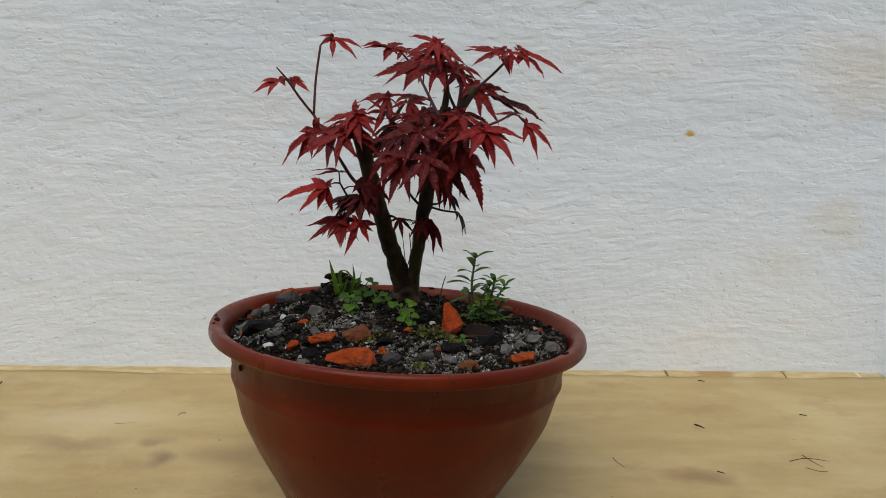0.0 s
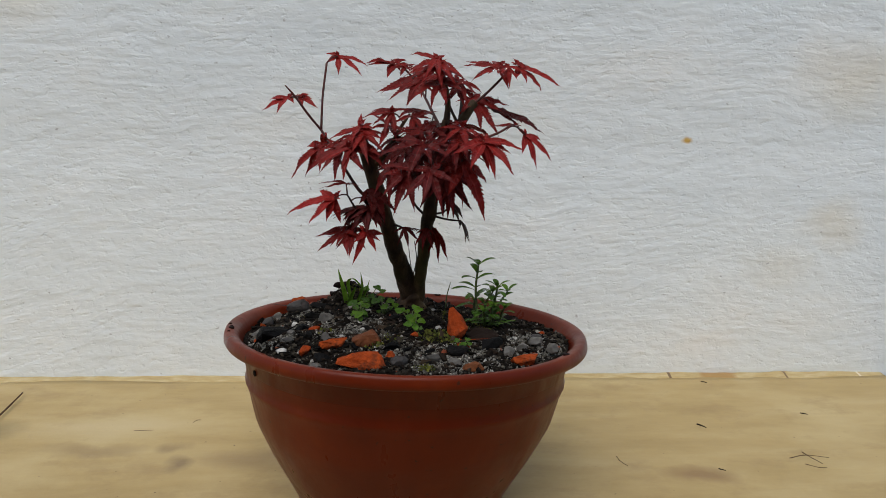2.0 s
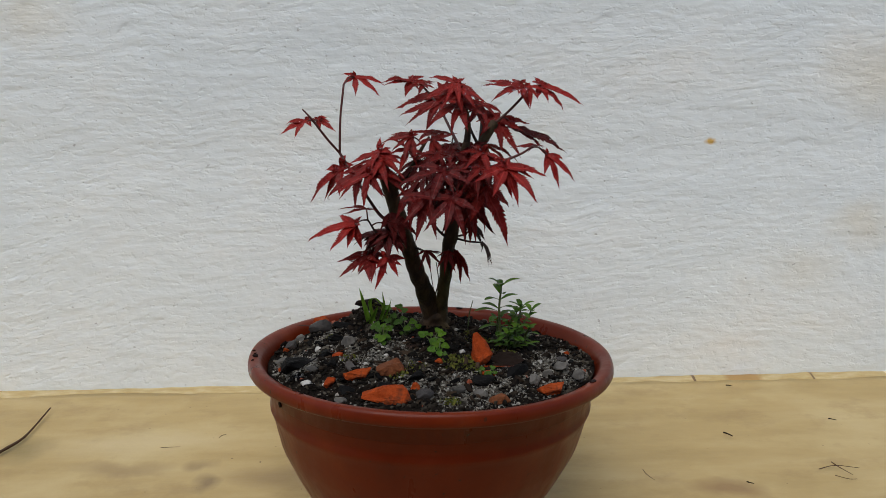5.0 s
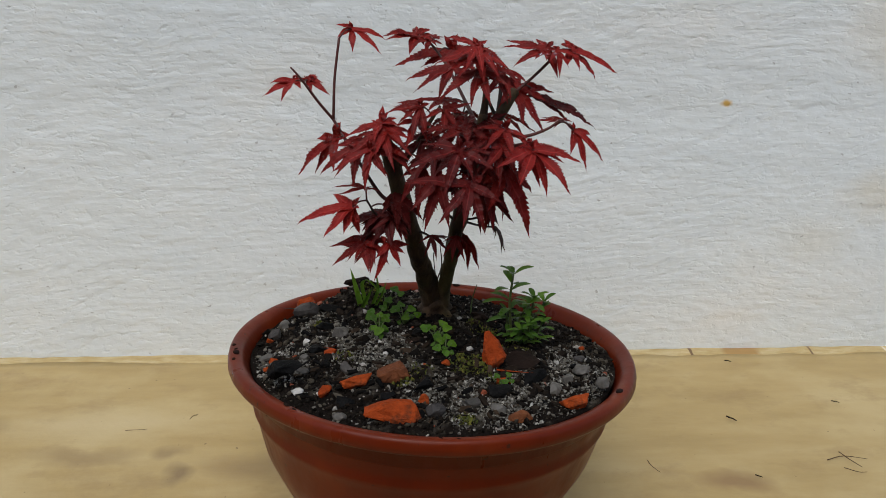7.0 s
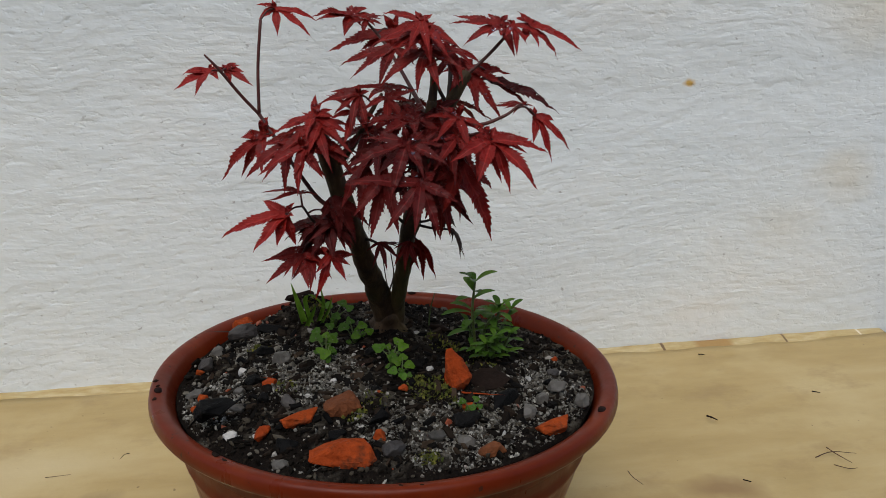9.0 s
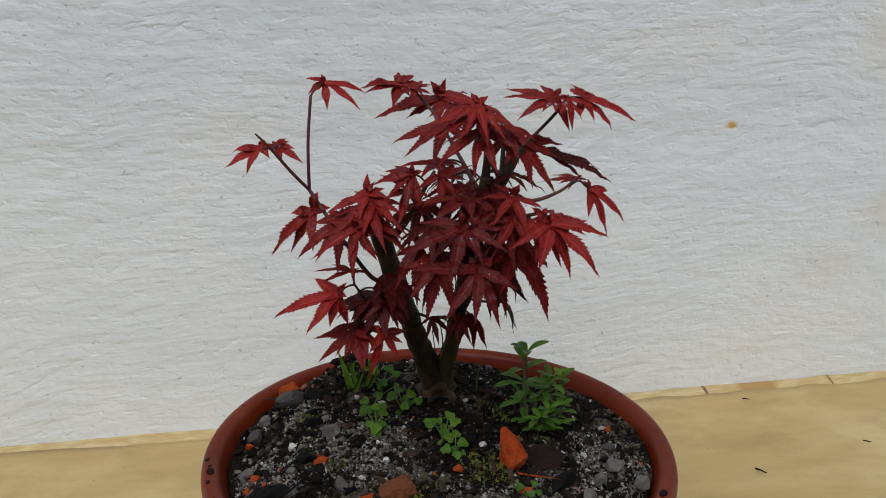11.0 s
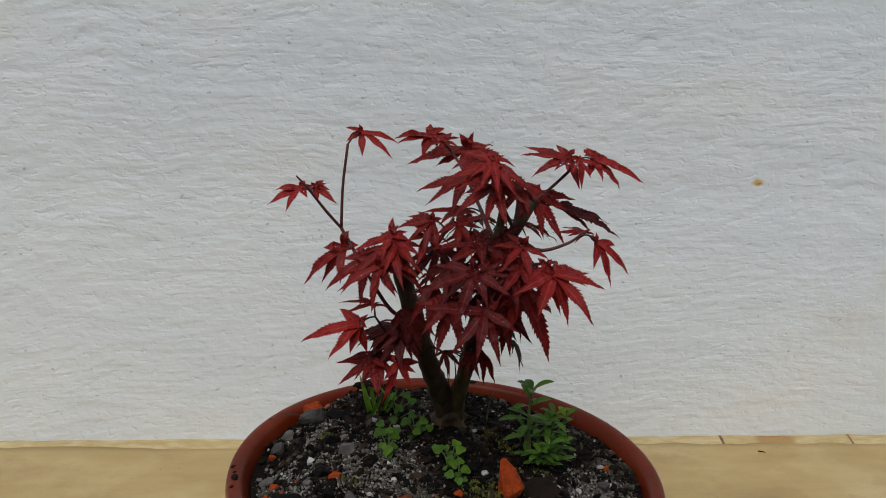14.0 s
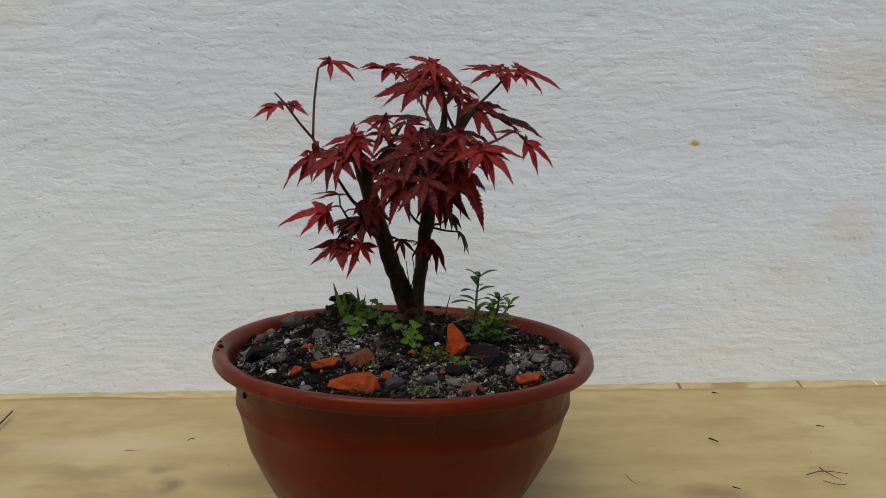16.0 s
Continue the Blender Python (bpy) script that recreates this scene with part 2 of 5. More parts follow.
CEMENT = make_varied("grey_cement", [(0, (0.20, 0.195, 0.185)), (1, (0.24, 0.235, 0.22))], 12.0, 0.85, 0.2, 0.3, 0.004)
PLASTER, YELLOW, CHIP, POT, BARK = make_plaster(), make_yellow(), make_chip(), make_pot(), make_bark()
# darker copy of RED, with the shade at the crown's centre put into it
SHADED_RED = make_leaf("shaded_red_maple_leaf", (0.070, 0.0045, 0.0038), (0.135, 0.0090, 0.0070))
RED = make_leaf("dark_red_maple_leaf", (0.108, 0.0060, 0.0046), (0.200, 0.0125, 0.0090))
BRIGHT = make_leaf("bright_red_maple_leaf", (0.155, 0.0080, 0.0066), (0.270, 0.0175, 0.0130))
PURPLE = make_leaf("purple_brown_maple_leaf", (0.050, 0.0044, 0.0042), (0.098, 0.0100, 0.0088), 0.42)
WATER, _n, _b = material("clear_water", 0.02, 0.5)
_b.inputs["Base Color"].default_value = (1, 1, 1, 1)
_b.inputs["Transmission Weight"].default_value = 1.0
_b.inputs["IOR"].default_value = 1.33
WILTED = make_leaf("wilted_brown_leaf", (0.025, 0.012, 0.009), (0.055, 0.028, 0.02), 0.6)
TWIG = make_varied("reddish_brown_twig", [(0, (0.050, 0.011, 0.009)), (1, (0.085, 0.020, 0.015))], 120.0, 0.5)
BROWNTWIG = make_varied("brown_dry_twig", [(0, (0.060, 0.028, 0.012)), (1, (0.075, 0.036, 0.016))], 120.0, 0.7)
DARKTWIG = make_varied("dark_twig", [(0, (0.014, 0.008, 0.006)), (1, (0.028, 0.017, 0.011))], 120.0, 0.6)


def make_soil():
    m, n, b = material("damp_dark_soil_with_sand", 0.9, 0.06)
    v = coords(n)
    fine = noise_tex(n, v, 420.0, 4, 0.7)
    patch = noise_tex(n, v, 34.0, 4, 0.6)
    dark = ramp(n, fine, [(0.3, (0.004, 0.003, 0.0025)), (0.6, (0.011, 0.008, 0.006)), (0.8, (0.030, 0.024, 0.019))])
    sand = ramp(n, fine, [(0.3, (0.022, 0.018, 0.013)), (0.5, (0.085, 0.074, 0.056)), (0.75, (0.20, 0.18, 0.145))])
    base = mix(n, ramp(n, patch, [(0.50, grey(0)), (0.64, grey(0.8))]), dark, sand)
    w = warped(n, v, 60.0, 0.03)
    for place, size, amount in (((-0.040, 0.000, 0.065), (0.026, 0.026, 0.2), 0.85), ((0.026, -0.066, 0.065), (0.030, 0.016, 0.2), 0.9), ((0.088, -0.030, 0.065), (0.022, 0.024, 0.2), 0.8), ((-0.075, 0.045, 0.065), (0.018, 0.014, 0.2), 0.6)):
        base = mix(n, times(n, spot(n, w, place, size, 0.5), amount), base, sand)
    n.links.new(base, b.inputs["Base Color"])
    bump(n, b, fine, 0.8, 0.003)
    return m


SOIL = make_soil()
GRAVEL = make_varied("mixed_grey_grit", [(0.0, (0.004, 0.003, 0.002)), (0.45, (0.008, 0.006, 0.004)), (0.68, (0.022, 0.017, 0.012)), (0.88, (0.070, 0.060, 0.044)), (0.95, (0.16, 0.148, 0.122)), (0.988, (0.34, 0.32, 0.28)), (1.0, (0.22, 0.04, 0.012))], 300.0, 0.75, 0.07, 0.3, 0.001, "Island")
SAND = make_varied("pale_grey_sand", [(0.0, (0.026, 0.022, 0.017)), (0.35, (0.070, 0.063, 0.050)), (0.75, (0.165, 0.155, 0.130)), (0.95, (0.30, 0.29, 0.25)), (1.0, (0.42, 0.40, 0.36))], 300.0, 0.5, 0.3, 0.3, 0.001, "Island")
BRICK = make_varied("orange_clay_brick", [(0, (0.27, 0.037, 0.006)), (1, (0.34, 0.056, 0.010))], 150.0, 0.78, 0.10, 1.0, 0.003, smudge=0.85)
RUST = make_varied("rusty_brown_stone", [(0, (0.13, 0.040, 0.014)), (1, (0.16, 0.052, 0.018))], 170.0, 0.85, 0.2, 0.9, 0.003)
CHARCOAL = make_varied("black_charcoal", [(0, (0.003, 0.003, 0.003)), (1, (0.007, 0.0065, 0.006))], 200.0, 0.6, 0.08, 0.7, 0.002)
STONE = make_varied("grey_quartz_stone", [(0, (0.040, 0.036, 0.030)), (1, (0.12, 0.11, 0.094))], 180.0, 0.5, 0.35, 0.4, 0.001)
DARKSTONE = make_varied("dark_grey_stone", [(0, (0.028, 0.024, 0.022)), (1, (0.050, 0.043, 0.037))], 180.0, 0.6, 0.4, 0.6, 0.002)
PALE = make_varied("pale_white_pebble", [(0, (0.36, 0.35, 0.32)), (1, (0.52, 0.50, 0.46))], 160.0, 0.5, 0.4, 0.2, 0.001)
CRUMBS = make_varied("dark_crumbs", [(0, (0.003, 0.003, 0.003)), (0.5, (0.006, 0.005, 0.004)), (0.85, (0.018, 0.012, 0.008)), (1, (0.050, 0.034, 0.022))], 220.0, 0.8, 0.06, 0.5, 0.001, "Island")
WOOD = make_varied("dark_brown_bark_chip", [(0, (0.014, 0.009, 0.007)), (1, (0.022, 0.014, 0.010))], 120.0, 0.85, 0.06, 0.8, 0.002)
MOSS = make_varied("green_brown_moss", [(0, (0.06, 0.075, 0.015)), (0.5, (0.10, 0.11, 0.02)), (1, (0.17, 0.16, 0.03))], 260.0, 0.9, 0.2, 0.5, 0.001, "Island")
GREEN = make_leaf("fresh_green_leaf", (0.060, 0.132, 0.012), (0.125, 0.235, 0.024), 0.42, 0.25)
DEEPGREEN = make_leaf("deep_green_leaf", (0.040, 0.095, 0.012), (0.085, 0.175, 0.022), 0.42, 0.25)
STEM = make_varied("green_stem", [(0, (0.06, 0.09, 0.025)), (1, (0.09, 0.12, 0.03))], 120.0, 0.5)
HOLE, _n, _b = material("dark_hole", 0.9, 0.1)
_b.inputs["Base Color"].default_value = (0.012, 0.006, 0.005, 1)


# ---- builders ----
def origin(ob):
    p = Vector((0, 0, 0))
    while ob is not None:
        p += ob.location
        ob = ob.parent
    return p


def mesh_from(name, bm, mat, smooth=True):
    me = bpy.data.meshes.new(name)
    bm.to_mesh(me)
    bm.free()
    me.materials.append(mat)
    if smooth:
        me.polygons.foreach_set("use_smooth", [True] * len(me.polygons))
    return me


def part(name, bm, mat, parent, label="", smooth=True):
    """One mesh, given in world coordinates, under a thing or a part."""
    bmesh.ops.translate(bm, verts=bm.verts, vec=-origin(parent))
    ob = new(name, mesh_from(name, bm, mat, smooth))
    ob.parent = parent
    return tagged(ob, label)


def thing(name, at, label, category, group=""):
    ob = new(name)
    ob.location = at
    ob.empty_display_size = 0.02
    return tagged(ob, label, category, group)


def solid(name, bm, mat, at, label, category, group="", kind="", smooth=True):
    """A thing of one mesh, given in world coordinates, with its origin at its base."""
    bmesh.ops.translate(bm, verts=bm.verts, vec=-Vector(at))
    ob = new(name, mesh_from(name, bm, mat, smooth))
    ob.location = at
    return tagged(ob, label, category, group, kind)


def curve_points(points, steps=6):
    """A smooth line through points (Catmull-Rom)."""
    pts = [Vector(p) for p in points]
    if len(pts) < 3:
        return [pts[0].lerp(pts[-1], i / steps) for i in range(steps + 1)]
    ext = [2 * pts[0] - pts[1]] + pts + [2 * pts[-1] - pts[-2]]
    out = []
    for a, b, c, d in zip(ext, ext[1:], ext[2:], ext[3:]):
        for i in range(steps):
            t = i / steps
            out.append(0.5 * (2 * b + (c - a) * t + (2 * a - 5 * b + 4 * c - d) * t * t + (3 * b - a - 3 * c + d) * t ** 3))
    out.append(pts[-1])
    return out


def tube(points, radii, sides=8, rough=0.0, seed=0, steps=6):
    """A round, tapering stem along a smooth line."""
    line = curve_points(points, steps)
    bm = bmesh.new()
    rings = []
    side = None
    for i, p in enumerate(line):
        way = (line[min(i + 1, len(line) - 1)] - line[max(i - 1, 0)]).normalized()
        if side is None:
            side = way.orthogonal().normalized()
        side = (side - way * side.dot(way)).normalized()
        other = way.cross(side)
        f = i / (len(line) - 1) * (len(radii) - 1)
        k = min(int(f), len(radii) - 2)
        r = radii[k] + (radii[k + 1] - radii[k]) * (f - k)
        ring = []
        for j in range(sides):
            a = 2 * math.pi * j / sides
            q = side * math.cos(a) + other * math.sin(a)
            rr = r * (1 + rough * noise.noise((p + q * r) * 130 + Vector((seed, 0, 0))))
            ring.append(bm.verts.new(p + q * rr))
        rings.append(ring)
    for a, b in zip(rings, rings[1:]):
        for j in range(sides):
            bm.faces.new((a[j], a[(j + 1) % sides], b[(j + 1) % sides], b[j]))
    bm.faces.new(rings[0][::-1])
    bm.faces.new(rings[-1])
    return bm


def revolve(profile, sides=128, at=(0, 0, 0), closed=False):
    bm = bmesh.new()
    rings = []
    for r, z in profile:
        rings.append([bm.verts.new((at[0] + r * math.cos(2 * math.pi * j / sides), at[1] + r * math.sin(2 * math.pi * j / sides), at[2] + z)) for j in range(sides)])
    pairs = list(zip(rings, rings[1:])) + ([(rings[-1], rings[0])] if closed else [])
    for a, b in pairs:
        for j in range(sides):
            bm.faces.new((a[j], a[(j + 1) % sides], b[(j + 1) % sides], b[j]))
    return bm, rings


# ---- the setting ----
WALL_Y = 0.242


def wall_relief(x, z):
    p = Vector((x * 16, 0, z * 36))
    q = Vector((x * 42, 3, z * 80))
    r = Vector((x * 2.2, 7, z * 3.0))
    pit = max(0.0, noise.noise((x * 55, 11, z * 75)) - 0.35)
    return 0.0004 * noise.noise(p) + 0.0003 * noise.noise(q) + 0.003 * noise.noise(r) + 0.0010 * pit


def build_wall():
    bm = bmesh.new()
    nx, nz, x0, x1, z0, z1 = 560, 320, -0.95, 1.05, -0.10, 0.85
    grid = []
    for k in range(nz + 1):
        z = z0 + (z1 - z0) * k / nz
        row = []
        for i in range(nx + 1):
            x = x0 + (x1 - x0) * i / nx
            row.append(bm.verts.new((x, WALL_Y + 0.012 * min(1, max(0, z / 0.25)) + wall_relief(x, z), z)))
        grid.append(row)
    for a, b in zip(grid, grid[1:]):
        for i in range(nx):
            bm.faces.new((a[i], a[i + 1], b[i + 1], b[i]))
    back = [bm.verts.new((x, 0.45, z)) for x, z in ((x0, z0), (x1, z0), (x1, z1), (x0, z1))]
    bm.faces.new((back[3], back[2], back[1], back[0]))
    bm.faces.new([*grid[-1], back[2], back[3]])
    bm.faces.new([*[row[-1] for row in grid[::-1]], back[1], back[2]][::1])
    bm.faces.new([*[row[0] for row in grid], back[3], back[0]])
    wall = solid("wall_back", bm, PLASTER, (0, WALL_Y, 0), "rough white-painted plaster wall with brush marks and faint ochre stains", "wall", kind="structure")
    # the wall goes on plainly above and to both sides
    # the grey one in front is added out of view, to cut low light
    for name, lo, hi in (("wall_upper", (-3.0, 0.262, 0.85), (3.0, 0.45, 2.4)), ("wall_west", (-3.0, 0.262, -0.45), (-0.95, 0.45, 0.85)), ("wall_east", (1.05, 0.262, -0.45), (3.0, 0.45, 0.85)), ("wall_lower", (-0.95, 0.250, -0.45), (1.05, 0.45, -0.10)), ("wall_front", (-3.0, -2.6, -0.45), (3.0, -2.4, 2.3))):
        b = bmesh.new()
        bmesh.ops.create_cube(b, size=1, matrix=Matrix.Translation([(p + q) / 2 for p, q in zip(lo, hi)]) @ Matrix.Diagonal([q - p for p, q in zip(lo, hi)] + [1]))
        solid(name, b, PLASTER if name != "wall_front" else CEMENT, lo, "plain white-painted plaster wall round the ledge" if name != "wall_front" else "unseen plain grey wall added facing the ledge to cut low light", "wall", kind="structure", smooth=False)


def ledge_edge(x):
    """Where the yellow paint stops against the wall: (y, z) of its uneven lip."""
    z = 0.002 + 0.0022 * noise.noise((x * 9, 1.3, 0)) + 0.0012 * noise.noise((x * 45, 4.3, 0))
    return z


def build_ledge():
    bm = bmesh.new()
    nx = 300
    ys = [-0.34, -0.25, -0.15] + [-0.1 + 0.02 * i for i in range(16)] + [0.213, 0.222, 0.2335]
    grid = []
    for y in ys:
        row = []
        for i in range(nx + 1):
            x = -1.0 + (1.522 + (0.006 if y > 0.2 else 0.0)) * i / nx
            row.append(bm.verts.new((x, y, -0.0015 * (1 + noise.noise((x * 6, y * 6, 2.0))) - 0.0004 * (1 + noise.noise((x * 40, y * 40, 0))) if y > -0.25 else -0.001)))
        grid.append(row)
    for a, b in zip(grid, grid[1:]):
        for i in range(nx):
            bm.faces.new((a[i], a[i + 1], b[i + 1], b[i]))
    low = [bm.verts.new((x, y, -0.45)) for x, y in ((-1.0, -0.34), (0.522, -0.34), (0.522, 0.2335), (-1.0, 0.2335))]
    bm.faces.new([*grid[0][::-1], low[0], low[1]])
    bm.faces.new([*grid[-1], low[2], low[3]])
    bm.faces.new([*[r[0] for r in grid], low[3], low[0]])
    bm.faces.new([*[r[-1] for r in grid[::-1]], low[1], low[2]])
    bm.faces.new(low[::-1])
    ledge = solid("ledge", bm, YELLOW, (0, 0, -0.45), "yellow ochre painted cement ledge, scuffed and stained", "ledge", kind="structure")
    # the pale, chipped lip of paint along the wall
    bm = bmesh.new()
    rows = []
    for i in range(400):
        x = -0.95 + 1.478 * i / 399
        z = ledge_edge(x)
        w = 0.0018 * noise.noise((x * 22, 9.0, 0))
        rows.append([bm.verts.new(p) for p in ((x, 0.2280 + w, -0.0050), (x, 0.2300 + w, -0.0022 + 0.1 * z), (x, 0.2345 + 0.6 * w, -0.0018 + 0.4 * z), (x, 0.2385, -0.0016 + 0.7 * z), (x, 0.246, -0.0016 + z), (x, 0.246, -0.01))])
    for a, b in zip(rows, rows[1:]):
        for j in range(5):
            bm.faces.new((a[j], b[j], b[j + 1], a[j + 1]))
    bm.faces.new(rows[0])
    bm.faces.new(rows[-1][::-1])
    solid("trim", bm, CHIP, (0, 0.229, -0.01), "pale chipped edge of yellow paint along the wall", "paint edge", kind="structure")


build_wall()
build_ledge()
_g = bmesh.new()
bmesh.ops.create_cube(_g, size=1, matrix=Matrix.Translation((0, -0.9, -0.50)) @ Matrix.Diagonal((6.0, 3.2, 0.1, 1)))
solid("ground", _g, CEMENT, (0, -0.9, -0.5), "plain grey cement yard floor below the ledge", "ground", kind="structure", smooth=False)


# ---- the pot ----
def lean(bm, wide=1.026):
    """The pot stands a little behind the middle, with its rim higher at the front than at the back."""
    for v in bm.verts:
        up = min(1.0, max(0.0, v.co.z / 0.125))
        v.co.x, v.co.y = v.co.x * wide + POT_X - 0.0050 * (1 - up), v.co.y * wide + POT_Y
        v.co.z -= (0.0895 * (v.co.y - POT_Y) + 0.034 * (v.co.x - POT_X) + 0.0021) * up
    return bm


POT_X, POT_Y = 0.0009, 0.0070


def build_pot():
    pot = thing("plant_pot", (0, 0, 0), "round terracotta-brown plastic bowl pot with rolled rim on yellow ledge", "plant pot")
    outer = [(0.0, 0.0), (0.071, 0.0), (0.0745, 0.002), (0.0752, 0.010), (0.0768, 0.0145), (0.0788, 0.019), (0.0840, 0.0295), (0.0902, 0.0415), (0.0957, 0.0525), (0.1008, 0.064), (0.1040, 0.0715), (0.1053, 0.0755), (0.1072, 0.084), (0.1091, 0.0935), (0.1107, 0.0985), (0.1115, 0.1005), (0.1116, 0.1022), (0.1106, 0.1040), (0.1109, 0.108), (0.1120, 0.117), (0.1132, 0.1266)]
    inner = [(0.1128, 0.1266), (0.1116, 0.118), (0.1106, 0.112), (0.108, 0.100), (0.103, 0.080), (0.090, 0.045), (0.072, 0.020), (0.0, 0.016)]
    bm, rings = revolve([(max(r, 0.0005), z) for r, z in outer + inner])
    bmesh.ops.recalc_face_normals(bm, faces=bm.faces)
    part("body", lean(bm), POT, pot)
    rim = [(0.1100, 0.1120), (0.1112, 0.1210), (0.1130, 0.1280), (0.1152, 0.1325), (0.1164, 0.1344), (0.1180, 0.1354), (0.1200, 0.1360), (0.1220, 0.1362), (0.1233, 0.1356), (0.1241, 0.1340), (0.1247, 0.1316), (0.1248, 0.1292), (0.1240, 0.1276), (0.1218, 0.1270), (0.1186, 0.1268), (0.1152, 0.1266), (0.1134, 0.1250), (0.1116, 0.1130)]
    bm, rings = revolve(rim, closed=True)
    bmesh.ops.recalc_face_normals(bm, faces=bm.faces)
    rim_part = part("rim", lean(bm), POT, pot, "thick rounded plastic rim")
    for a in (191.5, 325.0, 78.0):
        c, s = math.cos(radians(a)), math.sin(radians(a))
        m = Matrix.Translation((0.1196 * c, 0.1196 * s, 0.1350)) @ Matrix.Rotation(radians(a), 4, "Z")
        bm = bmesh.new()
        bmesh.ops.create_cone(bm, cap_ends=True, segments=20, radius1=0.0021, radius2=0.0023, depth=0.003, matrix=m @ Matrix.Diagonal((0.8, 1.25, 1, 1)))
        part("hole", lean(bm), HOLE, rim_part, "small dark drilled hole in the rim")
    c, s = math.cos(radians(213)), math.sin(radians(213))
    bm = bmesh.new()
    bmesh.ops.create_cone(bm, cap_ends=True, segments=16, radius1=0.0019, radius2=0.0019, depth=0.002, matrix=Matrix.Translation((0.1118 * c, 0.1118 * s, 0.1160)) @ Matrix.Rotation(radians(213), 4, "Z") @ Matrix.Rotation(radians(90), 4, "Y"))
    part("hole", lean(bm), HOLE, pot, "small dark hole below the rim")
    return pot


build_pot()


# ---- soil ----
def soil_z(x, y):
    r2 = (x * x + y * y) / 0.112 ** 2
    z = 0.1285 + 0.0085 * (1 - r2) - 0.09 * y - 0.015 * x
    z += 0.007 * math.exp(-((x - 0.008) ** 2 + (y - 0.045) ** 2) / 0.020 ** 2)
    z += 0.0055 * max(0.0, min(1.0, (y - 0.045) / 0.06)) * max(0.0, min(1.0, (0.07 - x) / 0.06))
    z += 0.017 * math.exp(-((x + 0.046) ** 2 + (y - 0.082) ** 2) / 0.018 ** 2)
    z -= 0.0035 * max(0.0, (0.7 * x + 0.7 * y) / 0.11) ** 2
    z += 0.0016 * noise.noise((x * 45, y * 45, 0)) + 0.0012 * noise.noise((x * 140, y * 140, 5))
    return z


def build_soil():
    bm = bmesh.new()
    sides, rows = 150, 64
    centre = bm.verts.new((POT_X, POT_Y, soil_z(POT_X, POT_Y)))
    rings = []
    for k in range(1, rows + 1):
        r = 0.1152 * k / rows
        ring = []
        for j in range(sides):
            x, y = POT_X + r * math.cos(2 * math.pi * j / sides), POT_Y + r * math.sin(2 * math.pi * j / sides)
            ring.append(bm.verts.new((x, y, soil_z(x, y))))
        rings.append(ring)
    for j in range(sides):
        bm.faces.new((centre, rings[0][j], rings[0][(j + 1) % sides]))
    for a, b in zip(rings, rings[1:]):
        for j in range(sides):
            bm.faces.new((a[j], b[j], b[(j + 1) % sides], a[(j + 1) % sides]))
    skirt = [bm.verts.new((POT_X + (v.co.x - POT_X) * 0.90, POT_Y + (v.co.y - POT_Y) * 0.90, 0.085 - 0.06 * v.co.y)) for v in rings[-1]]
    for j in range(sides):
        bm.faces.new((rings[-1][j], skirt[j], skirt[(j + 1) % sides], rings[-1][(j + 1) % sides]))
    bm.faces.new(skirt)
    solid("soil", bm, SOIL, (0, 0, 0.085), "damp dark potting soil filling the pot", "soil", kind="stuff")


SANDY = ((-0.045, 0.000, 0.036, 0.036), (0.024, -0.072, 0.052, 0.030), (0.085, -0.032, 0.027, 0.036), (-0.080, 0.045, 0.024, 0.020), (-0.092, -0.026, 0.018, 0.032), (-0.030, -0.030, 0.026, 0.014), (0.060, -0.055, 0.030, 0.018))


def sandiness(x, y):
    """Above 0 within the patches of pale sand, whose edges are ragged."""
    return max(1 - math.hypot((x - a) / c, (y - b) / d) for a, b, c, d in SANDY) + 0.45 * noise.noise((x * 95, y * 95, 2))


def build_grains(name, count, mat, label, seed, wanted, grain):
    rng = random.Random(seed)
    ico = bmesh.new()
    bmesh.ops.create_icosphere(ico, subdivisions=1, radius=1)
    base = [v.co.copy() for v in ico.verts]
    tris = [tuple(v.index for v in f.verts) for f in ico.faces]
    ico.free()
    verts, faces = [], []
    made = 0
    while made < count:
        x, y = rng.uniform(-0.113, 0.114), rng.uniform(-0.106, 0.120)
        if math.hypot(x - POT_X, y - POT_Y) > 0.1135 or rng.random() > wanted(x, y):
            continue
        s = grain(rng)
        turn = Euler((rng.uniform(0, 6), rng.uniform(0, 6), rng.uniform(0, 6))).to_matrix()
        shape = Vector((rng.uniform(0.6, 1.6), rng.uniform(0.5, 1.1), rng.uniform(0.3, 0.8)))
        z = soil_z(x, y) + 0.25 * s
        k = len(verts)
        for v in base:
            w = Vector((v.x * shape.x, v.y * shape.y, v.z * shape.z)) * s * rng.uniform(0.55, 1.2)
            w = turn @ w
            verts.append((x + w.x, y + w.y, z + w.z * 0.8))
        faces += [(a + k, b + k, c + k) for a, b, c in tris]
        made += 1
    me = bpy.data.meshes.new(name)
    me.from_pydata(verts, [], faces)
    me.materials.append(mat)
    tagged(new(name, me), label, name, kind="stuff")


def build_gravel():
    def bare(x, y):
        return 0.45 if math.hypot(x - 0.01, y - 0.03) < 0.045 else 1.0

    build_grains("gravel", 7500, GRAVEL, "loose grey, black and white grit scattered over the soil", 11, bare, lambda rng: 0.0004 + 0.0019 * rng.random() ** 2.6 if rng.random() > 0.03 else rng.uniform(0.0018, 0.0036))
    build_grains("sand", 11500, SAND, "patches of coarse pale grey sand on the soil", 12, lambda x, y: min(1.0, max(0.02, 2.8 * sandiness(x, y))), lambda rng: 0.0004 + 0.0010 * rng.random() ** 2.0)


